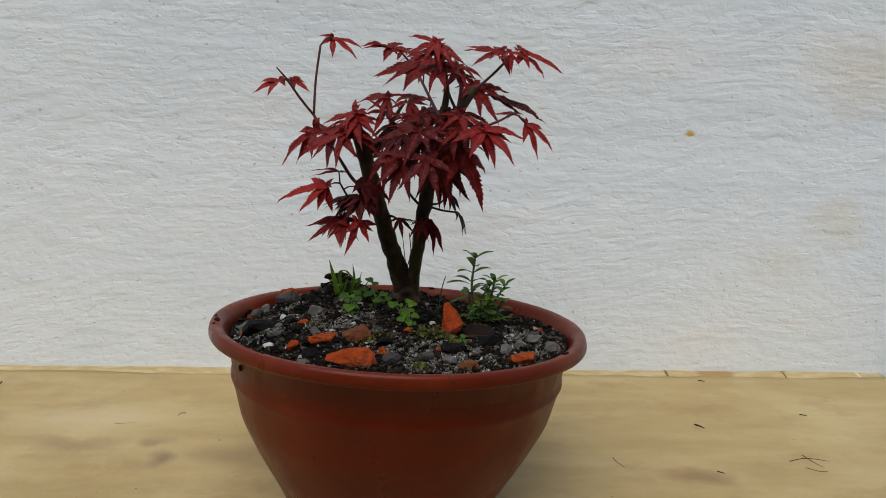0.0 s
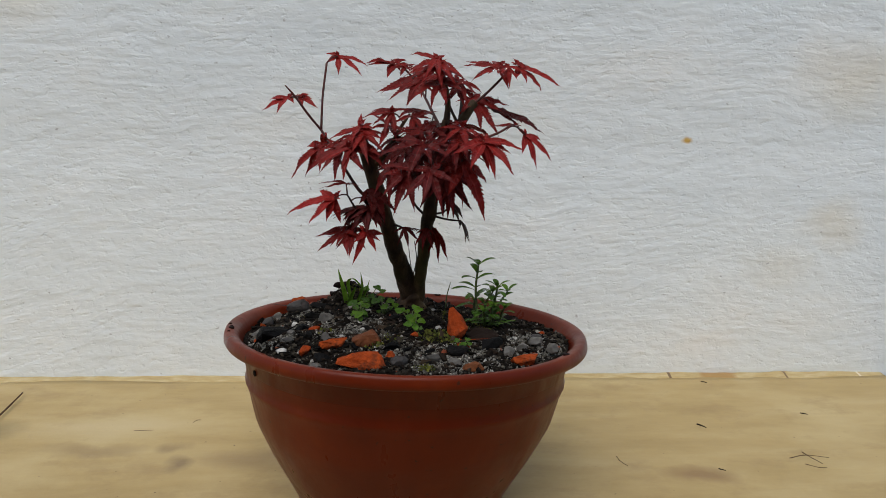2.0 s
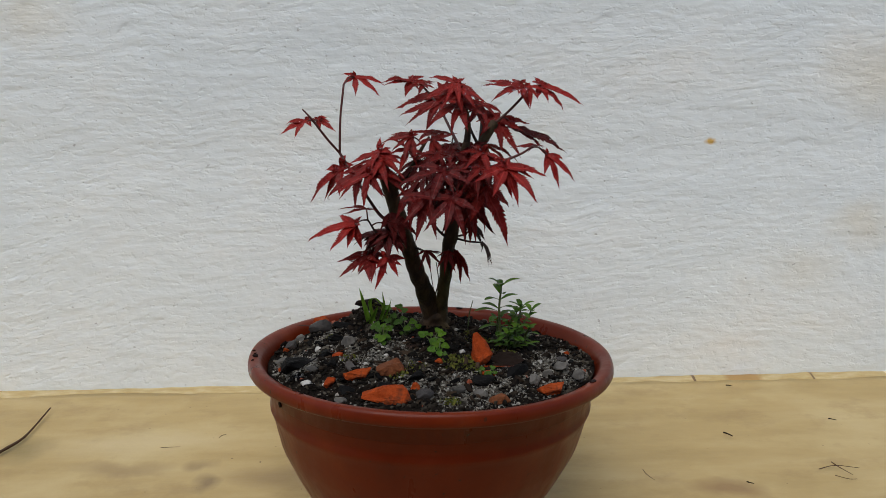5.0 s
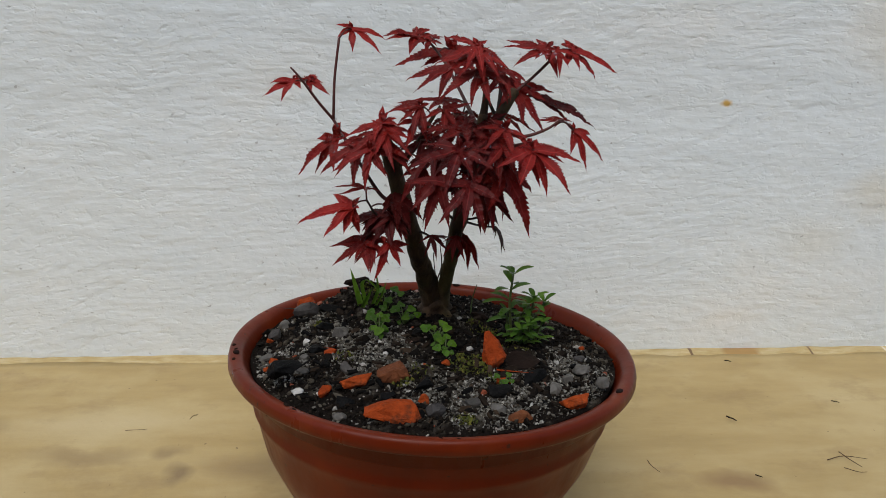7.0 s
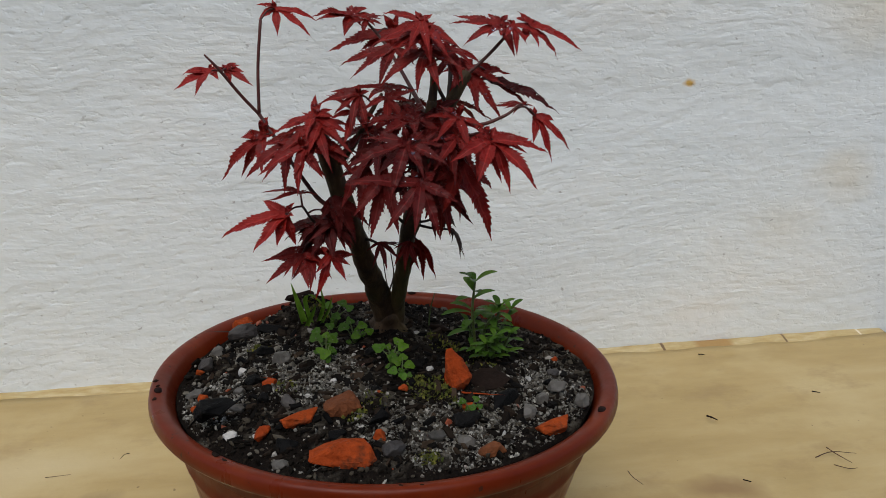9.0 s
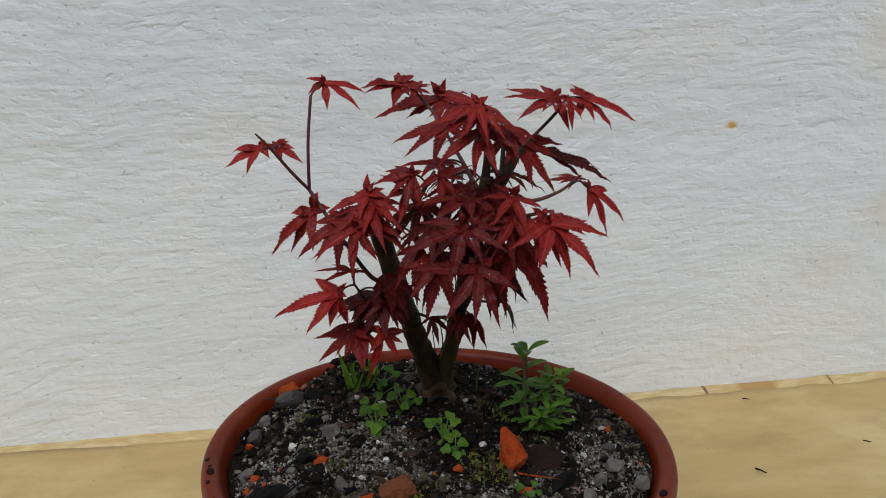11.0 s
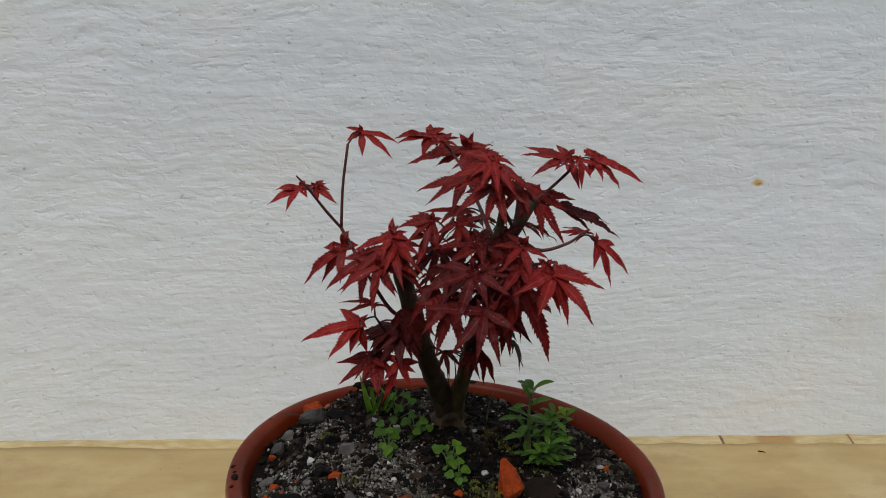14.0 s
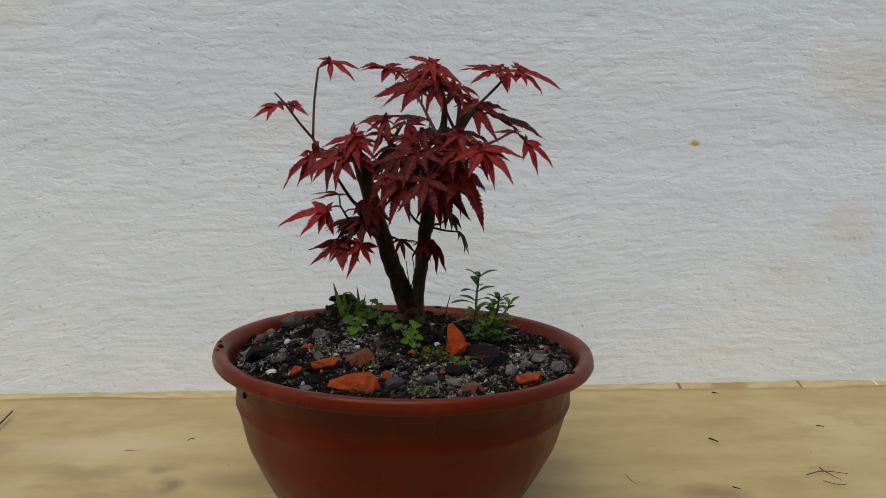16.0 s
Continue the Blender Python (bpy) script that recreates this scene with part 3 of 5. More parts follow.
def build_debris(count=750):
    """Dark slivers of bark and charcoal crumbs lying over the soil."""
    rng = random.Random(23)
    verts, faces = [], []
    box = [(-1, -1, -1), (1, -0.8, -1), (0.9, 1, -1), (-0.8, 0.7, -1), (-0.9, -0.6, 1), (0.7, -0.9, 1), (1, 0.5, 1), (-0.6, 0.9, 1)]
    sides = [(3, 2, 1, 0), (4, 5, 6, 7), (0, 1, 5, 4), (1, 2, 6, 5), (2, 3, 7, 6), (3, 0, 4, 7)]
    for _ in range(count):
        a, d = rng.uniform(0, 6.283), 0.106 * math.sqrt(rng.random())
        x, y = POT_X + d * math.cos(a), POT_Y + d * math.sin(a)
        l = rng.uniform(0.0012, 0.0050)
        shape = Vector((l, l * rng.uniform(0.2, 0.55), l * rng.uniform(0.12, 0.35)))
        turn = Euler((rng.uniform(-0.5, 0.5), rng.uniform(-0.4, 0.4), rng.uniform(0, 6.283))).to_matrix()
        k = len(verts)
        for v in box:
            w = turn @ Vector([q * e * rng.uniform(0.75, 1.1) for q, e in zip(v, shape)])
            verts.append((x + w.x, y + w.y, soil_z(x, y) + 0.0006 + w.z))
        faces += [tuple(i + k for i in f) for f in sides]
    me = bpy.data.meshes.new("debris")
    me.from_pydata(verts, [], faces)
    me.materials.append(CRUMBS)
    tagged(new("debris", me), "dark slivers of bark and charcoal crumbs over the soil", "debris", kind="stuff")


def chunk(seed, size, points=22, flat=1.0):
    """An angular broken piece of the given size, with a rough surface."""
    rng = random.Random(seed)
    bm = bmesh.new()
    for _ in range(points):
        v = Vector((rng.gauss(0, 1), rng.gauss(0, 1), rng.gauss(0, 1))).normalized()
        p = 3.2
        k = (abs(v.x) ** p + abs(v.y) ** p + abs(v.z) ** p) ** (-1 / p)
        k *= rng.uniform(0.82, 1.0)
        bm.verts.new((v.x * k * size[0] / 2, v.y * k * size[1] / 2, v.z * k * size[2] / 2 * flat))
    r = bmesh.ops.convex_hull(bm, input=bm.verts)
    loose = [v for v in bm.verts if not v.link_faces]
    bmesh.ops.delete(bm, geom=loose, context="VERTS")
    bmesh.ops.bevel(bm, geom=list(bm.edges), offset=min(size) * 0.05, segments=1, affect="EDGES", profile=0.6)
    bmesh.ops.triangulate(bm, faces=bm.faces)
    bmesh.ops.subdivide_edges(bm, edges=bm.edges, cuts=1)
    for v in bm.verts:
        v.co += v.co.normalized() * min(size) * (0.05 * noise.noise(v.co * 600 + Vector((seed, 0, 0))) + 0.09 * noise.noise(v.co * 210 + Vector((0, seed, 0))))
    return bm


def piece(name, x, y, size, turn, mat, label, category, group, sink=0.3, tilt=(0, 0), seed=None, taper=0.0):
    """A stone or fragment bedded in the soil."""
    seed = int(abs(x) * 10000 + abs(y) * 370) if seed is None else seed
    bm = chunk(seed, size, 13 if mat in (BRICK, CHARCOAL) else 20)
    for v in bm.verts:
        k = 1 - taper * (0.5 + v.co.z / size[2])
        v.co.x, v.co.y = v.co.x * k, v.co.y * k
    bm.transform(Matrix.LocRotScale(None, Euler((radians(tilt[0]), radians(tilt[1]), radians(turn))), None))
    low = min(v.co.z for v in bm.verts)
    high = max(v.co.z for v in bm.verts)
    z = soil_z(x, y)
    bmesh.ops.translate(bm, verts=bm.verts, vec=(x, y, z - low - sink * (high - low)))
    return solid(name, bm, mat, (x, y, z), label, category, group, smooth=False)


def build_pieces():
    def brick(x, y, size, turn, tilt=(0, 0), sink=0.3, seed=None, taper=0.0):
        piece("brick_fragment", x, y, size, turn, BRICK, "broken orange clay brick fragment lying on the soil", "brick fragment", "brick fragments in the pot", sink, tilt, seed, taper)

    def coal(x, y, size, turn, tilt=(0, 0), sink=0.3):
        piece("charcoal_piece", x, y, size, turn, CHARCOAL, "black angular piece of charcoal on the soil", "charcoal", "charcoal pieces in the pot", sink, tilt)

    def rock(x, y, size, turn=0, mat=None, sink=0.3):
        piece("stone", x, y, size, turn, mat or STONE, "small rough grey stone bedded in the soil" if mat is None else "small dark brown-grey stone or dark brick face bedded in the soil", "stone", "stones in the pot", sink)

    def pebble(x, y, s):
        piece("pebble", x, y, (s * 1.3, s, s * 0.9), x * 900, PALE, "small pale whitish pebble on the soil", "pebble", "pale pebbles in the pot", 0.25)

    brick(-0.027, -0.089, (0.034, 0.021, 0.013), -20, (20, 0), 0.10, 5)
    brick(-0.048, -0.057, (0.025, 0.012, 0.009), 8, (20, 0), 0.2, 31)
    brick(-0.063, -0.063, (0.009, 0.009, 0.008), 20)
    brick(-0.064, -0.014, (0.009, 0.007, 0.007), 30)
    brick(-0.097, -0.020, (0.007, 0.006, 0.006), 10)
    brick(-0.092, -0.027, (0.004, 0.005, 0.005), 40)
    brick(-0.100, -0.029, (0.004, 0.004, 0.004), 0)
    brick(-0.105, 0.016, (0.006, 0.006, 0.006), 50)
    brick(-0.089, 0.070, (0.017, 0.014, 0.012), -20, (18, 0), 0.0)
    brick(-0.009, -0.075, (0.007, 0.008, 0.008), 70)
    brick(0.032, -0.031, (0.024, 0.013, 0.025), -15, (-30, -16), 0.22, None, 0.66)
    brick(0.0715, -0.074, (0.025, 0.013, 0.008), 8, (8, 0), 0.2, 31)
    brick(0.036, -0.057, (0.010, 0.006, 0.006), -10)
    brick(0.005, -0.034, (0.007, 0.006, 0.006), 25)
    brick(0.098, 0.006, (0.006, 0.004, 0.004), 15)
    piece("stone", -0.026, -0.048, (0.020, 0.016, 0.012), 10, RUST, "rusty brown crumbling stone on the soil", "stone", "stones in the pot", 0.25)
    coal(-0.087, -0.050, (0.024, 0.014, 0.011), 12)
    coal(-0.071, -0.009, (0.015, 0.009, 0.008), -10)
    coal(-0.071, 0.030, (0.014, 0.010, 0.008), 20)
    coal(-0.067, 0.064, (0.024, 0.011, 0.009), -6)
    coal(-0.008, -0.032, (0.014, 0.010, 0.008), 15)
    coal(-0.009, -0.063, (0.015, 0.008, 0.008), 40)
    coal(-0.066, -0.031, (0.008, 0.007, 0.007), 0)
    coal(0.053, -0.052, (0.027, 0.009, 0.009), 38)
    coal(0.030, -0.068, (0.020, 0.012, 0.010), 5)
    coal(0.085, -0.030, (0.009, 0.007, 0.007), 15)
    coal(-0.030, -0.070, (0.012, 0.008, 0.007), 5)
    coal(-0.052, -0.073, (0.012, 0.008, 0.007), 25)
    coal(-0.010, 0.012, (0.012, 0.007, 0.006), 30)
    rock(-0.060, 0.014, (0.012, 0.010, 0.010), 20)
    rock(-0.100, 0.042, (0.010, 0.008, 0.008), 40)
    rock(-0.103, 0.024, (0.010, 0.010, 0.009), 0, DARKSTONE)
    rock(-0.102, -0.015, (0.010, 0.008, 0.007), 15)
    rock(-0.078, -0.063, (0.008, 0.008, 0.006), 45, PALE)
    rock(-0.078, -0.037, (0.009, 0.006, 0.006), 5)
    rock(-0.079, -0.018, (0.007, 0.005, 0.005), -10)
    rock(-0.080, 0.006, (0.006, 0.006, 0.006), 0, PALE)
    rock(-0.053, -0.036, (0.008, 0.009, 0.007), 30, DARKSTONE)
    rock(-0.053, -0.087, (0.009, 0.007, 0.006), 10)
    # no stone: added as the shaded, dirty front face of the brick behind it
    rock(-0.0868, 0.0605, (0.020, 0.010, 0.012), 6, DARKSTONE, 0.05)
    rock(0.090, -0.018, (0.008, 0.006, 0.006), 10, DARKSTONE)
    rock(0.094, -0.056, (0.009, 0.008, 0.007), 0)
    rock(0.086, -0.039, (0.012, 0.010, 0.007), 25)
    rock(0.064, -0.062, (0.010, 0.008, 0.008), 50)
    rock(0.040, -0.091, (0.015, 0.008, 0.007), 8, RUST)
    rock(-0.004, -0.087, (0.011, 0.009, 0.008), 20, DARKSTONE)
    rock(0.030, -0.083, (0.010, 0.008, 0.007), 0)
    rock(0.016, -0.078, (0.011, 0.008, 0.006), 35)
    rock(0.075, -0.048, (0.009, 0.008, 0.007), 60)
    for x, y, s in ((0.096, -0.014, 0.004), (0.074, -0.025, 0.004), (0.022, -0.012, 0.004), (-0.043, -0.032, 0.003), (-0.030, -0.020, 0.003), (-0.084, -0.044, 0.003), (0.020, 0.035, 0.003), (-0.034, -0.002, 0.003), (-0.066, -0.064, 0.003), (0.048, -0.078, 0.003)):
        pebble(x, y, s)
    piece("bark_chip", 0.051, -0.028, (0.025, 0.020, 0.006), 10, WOOD, "flat dark brown bark chip lying on the soil", "bark chip", "bark chips in the pot", 0.25, (6, 0))
    piece("bark_chip", -0.012, 0.003, (0.020, 0.006, 0.004), 35, WOOD, "thin dark brown bark chip lying on the soil", "bark chip", "bark chips in the pot", 0.3)
    piece("bark_chip", 0.035, 0.048, (0.016, 0.006, 0.005), -30, WOOD, "thin dark brown bark chip lying on the soil", "bark chip", "bark chips in the pot", 0.3)
    piece("soil_clod", -0.052, 0.086, (0.022, 0.012, 0.008), 20, WOOD, "dark crumbly clod of soil by the grass", "soil clod", "", 0.35)


def build_rim_crumbs():
    """Small crumbs of soil left on the pot's rim, most of them by the hole."""
    for a, r, size in ((186, 0.1215, 0.0030), (189, 0.1200, 0.0022), (196, 0.1212, 0.0026), (228, 0.1185, 0.0034), (231, 0.1192, 0.0022), (268, 0.1200, 0.0018), (272, 0.1204, 0.0014), (120, 0.1200, 0.0020)):
        bm = chunk(a, (size * 1.5, size, size * 0.5), 14)
        c, s = math.cos(radians(a)), math.sin(radians(a))
        bmesh.ops.rotate(bm, verts=bm.verts, matrix=Matrix.Rotation(radians(a + 70), 3, "Z"))
        bmesh.ops.translate(bm, verts=bm.verts, vec=(r * c, r * s, 0.1360))
        lean(bm)
        solid("soil_crumb", bm, WOOD, (r * c + POT_X, r * s + POT_Y, 0.1360), "dark crumb of damp soil stuck on the pot's rim", "soil crumb", "soil crumbs on the rim", smooth=False)


def build_moss():
    rng = random.Random(5)
    for cx, cy, r, count in ((0.019, -0.033, 0.014, 420), (0.011, -0.093, 0.006, 90), (0.030, 0.034, 0.006, 70), (0.030, -0.050, 0.005, 60), (-0.020, -0.055, 0.006, 70), (-0.075, 0.040, 0.007, 60), (-0.040, 0.072, 0.008, 110), (0.038, 0.020, 0.012, 90), (-0.010, -0.045, 0.010, 50), (0.052, -0.005, 0.010, 60), (-0.055, -0.020, 0.010, 50)):
        verts, faces = [], []
        for _ in range(count):
            a, d = rng.uniform(0, 6.283), r * math.sqrt(rng.random())
            x, y = cx + d * math.cos(a), cy + d * math.sin(a)
            z = soil_z(x, y) + 0.003 * max(0, 1 - d / r) * rng.random()
            h, w, b = rng.uniform(0.001, 0.0028), rng.uniform(0.0003, 0.0008), rng.uniform(0, 6.283)
            lean = Vector((rng.uniform(-1, 1), rng.uniform(-1, 1), 1.2)).normalized() * h
            side = Vector((math.cos(b), math.sin(b), 0)) * w
            p = Vector((x, y, z - 0.0006))
            k = len(verts)
            verts += [p - side, p + side, p + lean * 0.6 + side * 1.3, p + lean, p + lean * 0.6 - side * 1.3]
            faces.append((k, k + 1, k + 2, k + 3, k + 4))
        me = bpy.data.meshes.new("moss_patch")
        me.from_pydata([tuple(v - Vector((cx, cy, 0.13))) for v in verts], [], faces)
        me.materials.append(MOSS)
        ob = new("moss_patch", me)
        ob.location = (cx, cy, 0.13)
        tagged(ob, "small patch of green-brown moss on the soil", "moss", "moss patches in the pot", "stuff")


build_soil()
build_gravel()
build_debris()
build_pieces()
build_rim_crumbs()
build_moss()


# ---- the maple ----
tree = thing("maple_tree", (0.006, 0.046, 0.13), "small red-leaved Japanese maple with two mossy trunks, planted in the pot", "bonsai tree")
SKELETON = []


def limb(name, points, radii, mat, parent=tree, label="", sides=8, rough=0.0, steps=6):
    SKELETON.extend(curve_points(points, 8))
    return part(name, tube(points, radii, sides, rough, len(SKELETON), steps), mat, parent, label)


left = limb("trunk", [(0.003, 0.047, 0.128), (0.0005, 0.043, 0.150), (-0.0055, 0.030, 0.175), (-0.0135, 0.016, 0.203), (-0.0228, 0.013, 0.238), (-0.0300, 0.013, 0.262), (-0.0345, 0.012, 0.274)], [0.0090, 0.0070, 0.0062, 0.0057, 0.0050, 0.0046, 0.0040], BARK, sides=24, rough=0.22, steps=10)
right = limb("trunk", [(0.006, 0.046, 0.128), (0.0085, 0.041, 0.152), (0.0118, 0.029, 0.180), (0.0145, 0.018, 0.205), (0.0190, 0.010, 0.235), (0.024, 0.006, 0.262), (0.027, 0.006, 0.280)], [0.0082, 0.0050, 0.0046, 0.0050, 0.0048, 0.0040, 0.0026], BARK, sides=24, rough=0.22, steps=10)
part("root_flare", tube([(0.0045, 0.046, 0.128), (0.0045, 0.045, 0.139), (0.0048, 0.043, 0.150)], [0.0168, 0.0118, 0.0064], 32, 0.42, 3, 12), BARK, tree, "knobbly bark at the foot of the trunks")
# twigs
limb("twig", [(-0.022, 0.011, 0.225), (-0.032, 0.009, 0.230), (-0.044, 0.014, 0.247), (-0.0615, 0.033, 0.2715)], [0.0013, 0.0012, 0.0010, 0.0010], TWIG)
limb("twig", [(-0.0615, 0.033, 0.2715), (-0.0605, 0.038, 0.295), (-0.0575, 0.042, 0.3185)], [0.0009, 0.0008, 0.0008], TWIG)
limb("twig", [(-0.0615, 0.033, 0.2715), (-0.070, 0.032, 0.282), (-0.079, 0.030, 0.295), (-0.0855, 0.030, 0.3025)], [0.0009, 0.0009, 0.0008, 0.0005], TWIG)
limb("twig", [(-0.020, 0.011, 0.213), (-0.034, 0.006, 0.218), (-0.041, 0.003, 0.229)], [0.0009, 0.0008, 0.0006], DARKTWIG)
limb("branch", [(0.024, 0.006, 0.262), (0.028, 0.008, 0.288), (0.0255, 0.000, 0.305), (0.0220, -0.011, 0.3165)], [0.0030, 0.0020, 0.0014, 0.0009], BARK)
limb("branch", [(0.024, 0.006, 0.262), (0.035, 0.012, 0.275), (0.044, 0.018, 0.288), (0.047, 0.020, 0.292)], [0.0036, 0.0034, 0.0032, 0.0030], BARK, label="thick cut branch stub")
limb("twig", [(0.045, 0.019, 0.290), (0.055, 0.020, 0.298), (0.066, 0.020, 0.309), (0.070, 0.020, 0.315)], [0.0012, 0.0009, 0.0009, 0.0007], TWIG)
limb("twig", [(0.036, 0.013, 0.276), (0.038, 0.018, 0.290), (0.0385, 0.019, 0.3055)], [0.0014, 0.0012, 0.0011], DARKTWIG)
limb("twig", [(0.036, 0.013, 0.276), (0.031, 0.014, 0.286), (0.027, 0.014, 0.297)], [0.0012, 0.0009, 0.0007], DARKTWIG)
limb("twig", [(0.024, 0.008, 0.272), (0.018, 0.030, 0.285), (0.008, 0.062, 0.304), (-0.004, 0.070, 0.3185)], [0.0015, 0.0011, 0.0009, 0.0007], TWIG)
limb("twig", [(0.036, 0.010, 0.270), (0.050, 0.003, 0.268), (0.063, 0.001, 0.2725), (0.0695, 0.0015, 0.2768)], [0.0013, 0.0010, 0.0008, 0.0006], TWIG)
limb("twig", [(0.023, 0.006, 0.256), (0.036, -0.012, 0.264), (0.052, -0.026, 0.271)], [0.0014, 0.0010, 0.0007], TWIG)
limb("twig", [(0.020, 0.008, 0.238), (0.018, -0.012, 0.250), (0.012, -0.030, 0.264)], [0.0014, 0.0010, 0.0007], TWIG)
limb("twig", [(-0.024, 0.013, 0.246), (-0.014, 0.008, 0.258), (-0.004, 0.008, 0.275), (0.002, 0.010, 0.284)], [0.0022, 0.0016, 0.0012, 0.0008], BARK)
limb("twig", [(0.017, 0.014, 0.210), (0.008, 0.012, 0.218), (0.002, 0.006, 0.228)], [0.0011, 0.0009, 0.0006], DARKTWIG)
limb("twig", [(0.018, 0.013, 0.213), (0.028, 0.012, 0.2105), (0.037, 0.012, 0.2095)], [0.0008, 0.0007, 0.0006], DARKTWIG)
limb("twig", [(0.018, 0.013, 0.214), (0.026, 0.011, 0.216), (0.031, 0.010, 0.222)], [0.0008, 0.0007, 0.0005], DARKTWIG)
limb("twig", [(-0.012, 0.015, 0.206), (-0.006, 0.010, 0.206), (0.000, 0.008, 0.203)], [0.0010, 0.0008, 0.0005], DARKTWIG)
limb("twig", [(0.0045, 0.040, 0.163), (0.007, 0.036, 0.175), (0.0055, 0.034, 0.190)], [0.0005, 0.0004, 0.0003], DARKTWIG)
limb("twig", [(0.004, 0.040, 0.163), (0.0025, 0.038, 0.172), (0.0012, 0.036, 0.184)], [0.0004, 0.0003, 0.0003], DARKTWIG)


def lobe(bm, at, way, side, up, length, width, fold, bow, sag, lift):
    """One pointed, finely toothed finger of a maple leaf, folded along its rib."""
    uv = bm.loops.layers.uv.verify()
    stations = 28
    rows = []
    for i in range(stations + 1):
        u = i / stations
        w = width * length * (0.60 + 0.40 * math.sin(math.pi / 2 * u / 0.42) ** 1.4 if u < 0.42 else max(0.0, 1 - ((u - 0.42) / 0.58) ** 1.15) ** 1.10)
        tooth = (0.84 if i % 2 else 1.10) if 4 < i < stations - 1 else 1.0
        w = max(w * tooth, 0.00010)
        back = 0.40 * w if i % 2 == 0 and i > 3 else 0.0
        mid = at + way * (length * u) + up * (bow * length * 4 * u * (1 - u) + lift) - Vector((0, 0, sag * length * u * u))
        rows.append((bm.verts.new(mid + side * w + up * (fold * w) + way * back), bm.verts.new(mid), bm.verts.new(mid - side * w + up * (fold * w) + way * back), u))
    for a, b in zip(rows, rows[1:]):
        for p, q, across in ((0, 1, (0.0, 0.5)), (1, 2, (0.5, 1.0))):
            f = bm.faces.new((a[p], a[q], b[q], b[p]))
            for loop, where in zip(f.loops, ((across[0], a[3]), (across[1], a[3]), (across[1], b[3]), (across[0], b[3]))):
                loop[uv].uv = where


def ruffle(bm, up, size):
    for v in bm.verts:
        v.co += up * (0.045 * size * noise.noise(v.co * 190) + 0.018 * size * noise.noise(v.co * 600))
    bmesh.ops.remove_doubles(bm, verts=bm.verts, dist=0.00002)


DROPS = []


def wet(rng, c, way, up, size, count):
    """Remembers where drops of rain lie on a leaf."""
    for _ in range(count):
        u = rng.uniform(0.1, 0.6)
        DROPS.append((c + way * (size * u) + up * (0.2 * size * u * (1 - u) + 0.0003), up, rng.uniform(0.0004, 0.0009)))


def petiole(c, way, up, blade):
    foot = min(SKELETON, key=lambda p: (p - c).length + 0.8 * max(0.0, (p - c).dot(way)) + 0.3 * max(0.0, p.z - c.z))
    if (foot - c).length > 0.0015:
        middle = (foot + c) / 2 + Vector((0, 0, 0.12 * (foot - c).length))
        part("petiole", tube([foot, middle, c + up * 0.0002], [0.0006, 0.0005, 0.0005], 6, 0, 0, 4), TWIG, blade, "thin reddish leaf stalk")


def palm(c, ends, mat, width=0.108):
    """A palmate leaf with its foot at c, one finger to each of the ends, and two small ones at its foot."""
    LEAF_COUNT[0] += 1
    rng = random.Random(LEAF_COUNT[0])
    c = Vector(c)
    ways = [Vector(e) - c for e in ends]
    size = max(w.length for w in ways)
    middle = sum((w.normalized() for w in ways), Vector()) / len(ways)
    face = Vector((0.0, -0.35, 0.75))
    for a in ways:
        for b in ways:
            k = a.cross(b) / (size * size)
            face += 0.35 * (k if k.dot(Vector((0, -0.55, 1.0))) > 0 else -k)
    face.normalize()
    # wide gaps between two fingers are closed by one more
    across = middle.cross(face).normalized()
    ahead = face.cross(across)
    ways.sort(key=lambda w: math.atan2(w.dot(across), w.dot(ahead)))
    full = list(ways)
    for a, b in zip(ways, ways[1:]):
        if a.angle(b) > radians(58):
            full.append((a.normalized() + b.normalized() + 0.25 * face).normalized() * (a.length + b.length) * 0.40)
    ways = full
    bm = bmesh.new()
    short = [(-middle + 0.8 * s * middle.cross(face)).normalized() * size * rng.uniform(0.20, 0.32) for s in (-1, 1)]
    for k, w in enumerate(ways + short):
        length = w.length * 1.03
        w = w.normalized()
        side = face.cross(w).normalized()
        up = w.cross(side)
        slim = width * (0.45 + 0.55 * size / max(length, 0.3 * size)) * rng.uniform(0.90, 1.12)
        lobe(bm, c, w, side, up, length, slim, rng.uniform(0.18, 0.45), rng.uniform(0.03, 0.09), 0.0, 0.00015 * (k % 3))
        wet(rng, c, w, up, length, rng.choice((0, 1, 2)) if mat is not PURPLE else 0)
    ruffle(bm, face, size)
    blade = part("leaf", bm, mat, tree)
    petiole(c, middle, face, blade)
    return blade


LEAF_COUNT = [0]


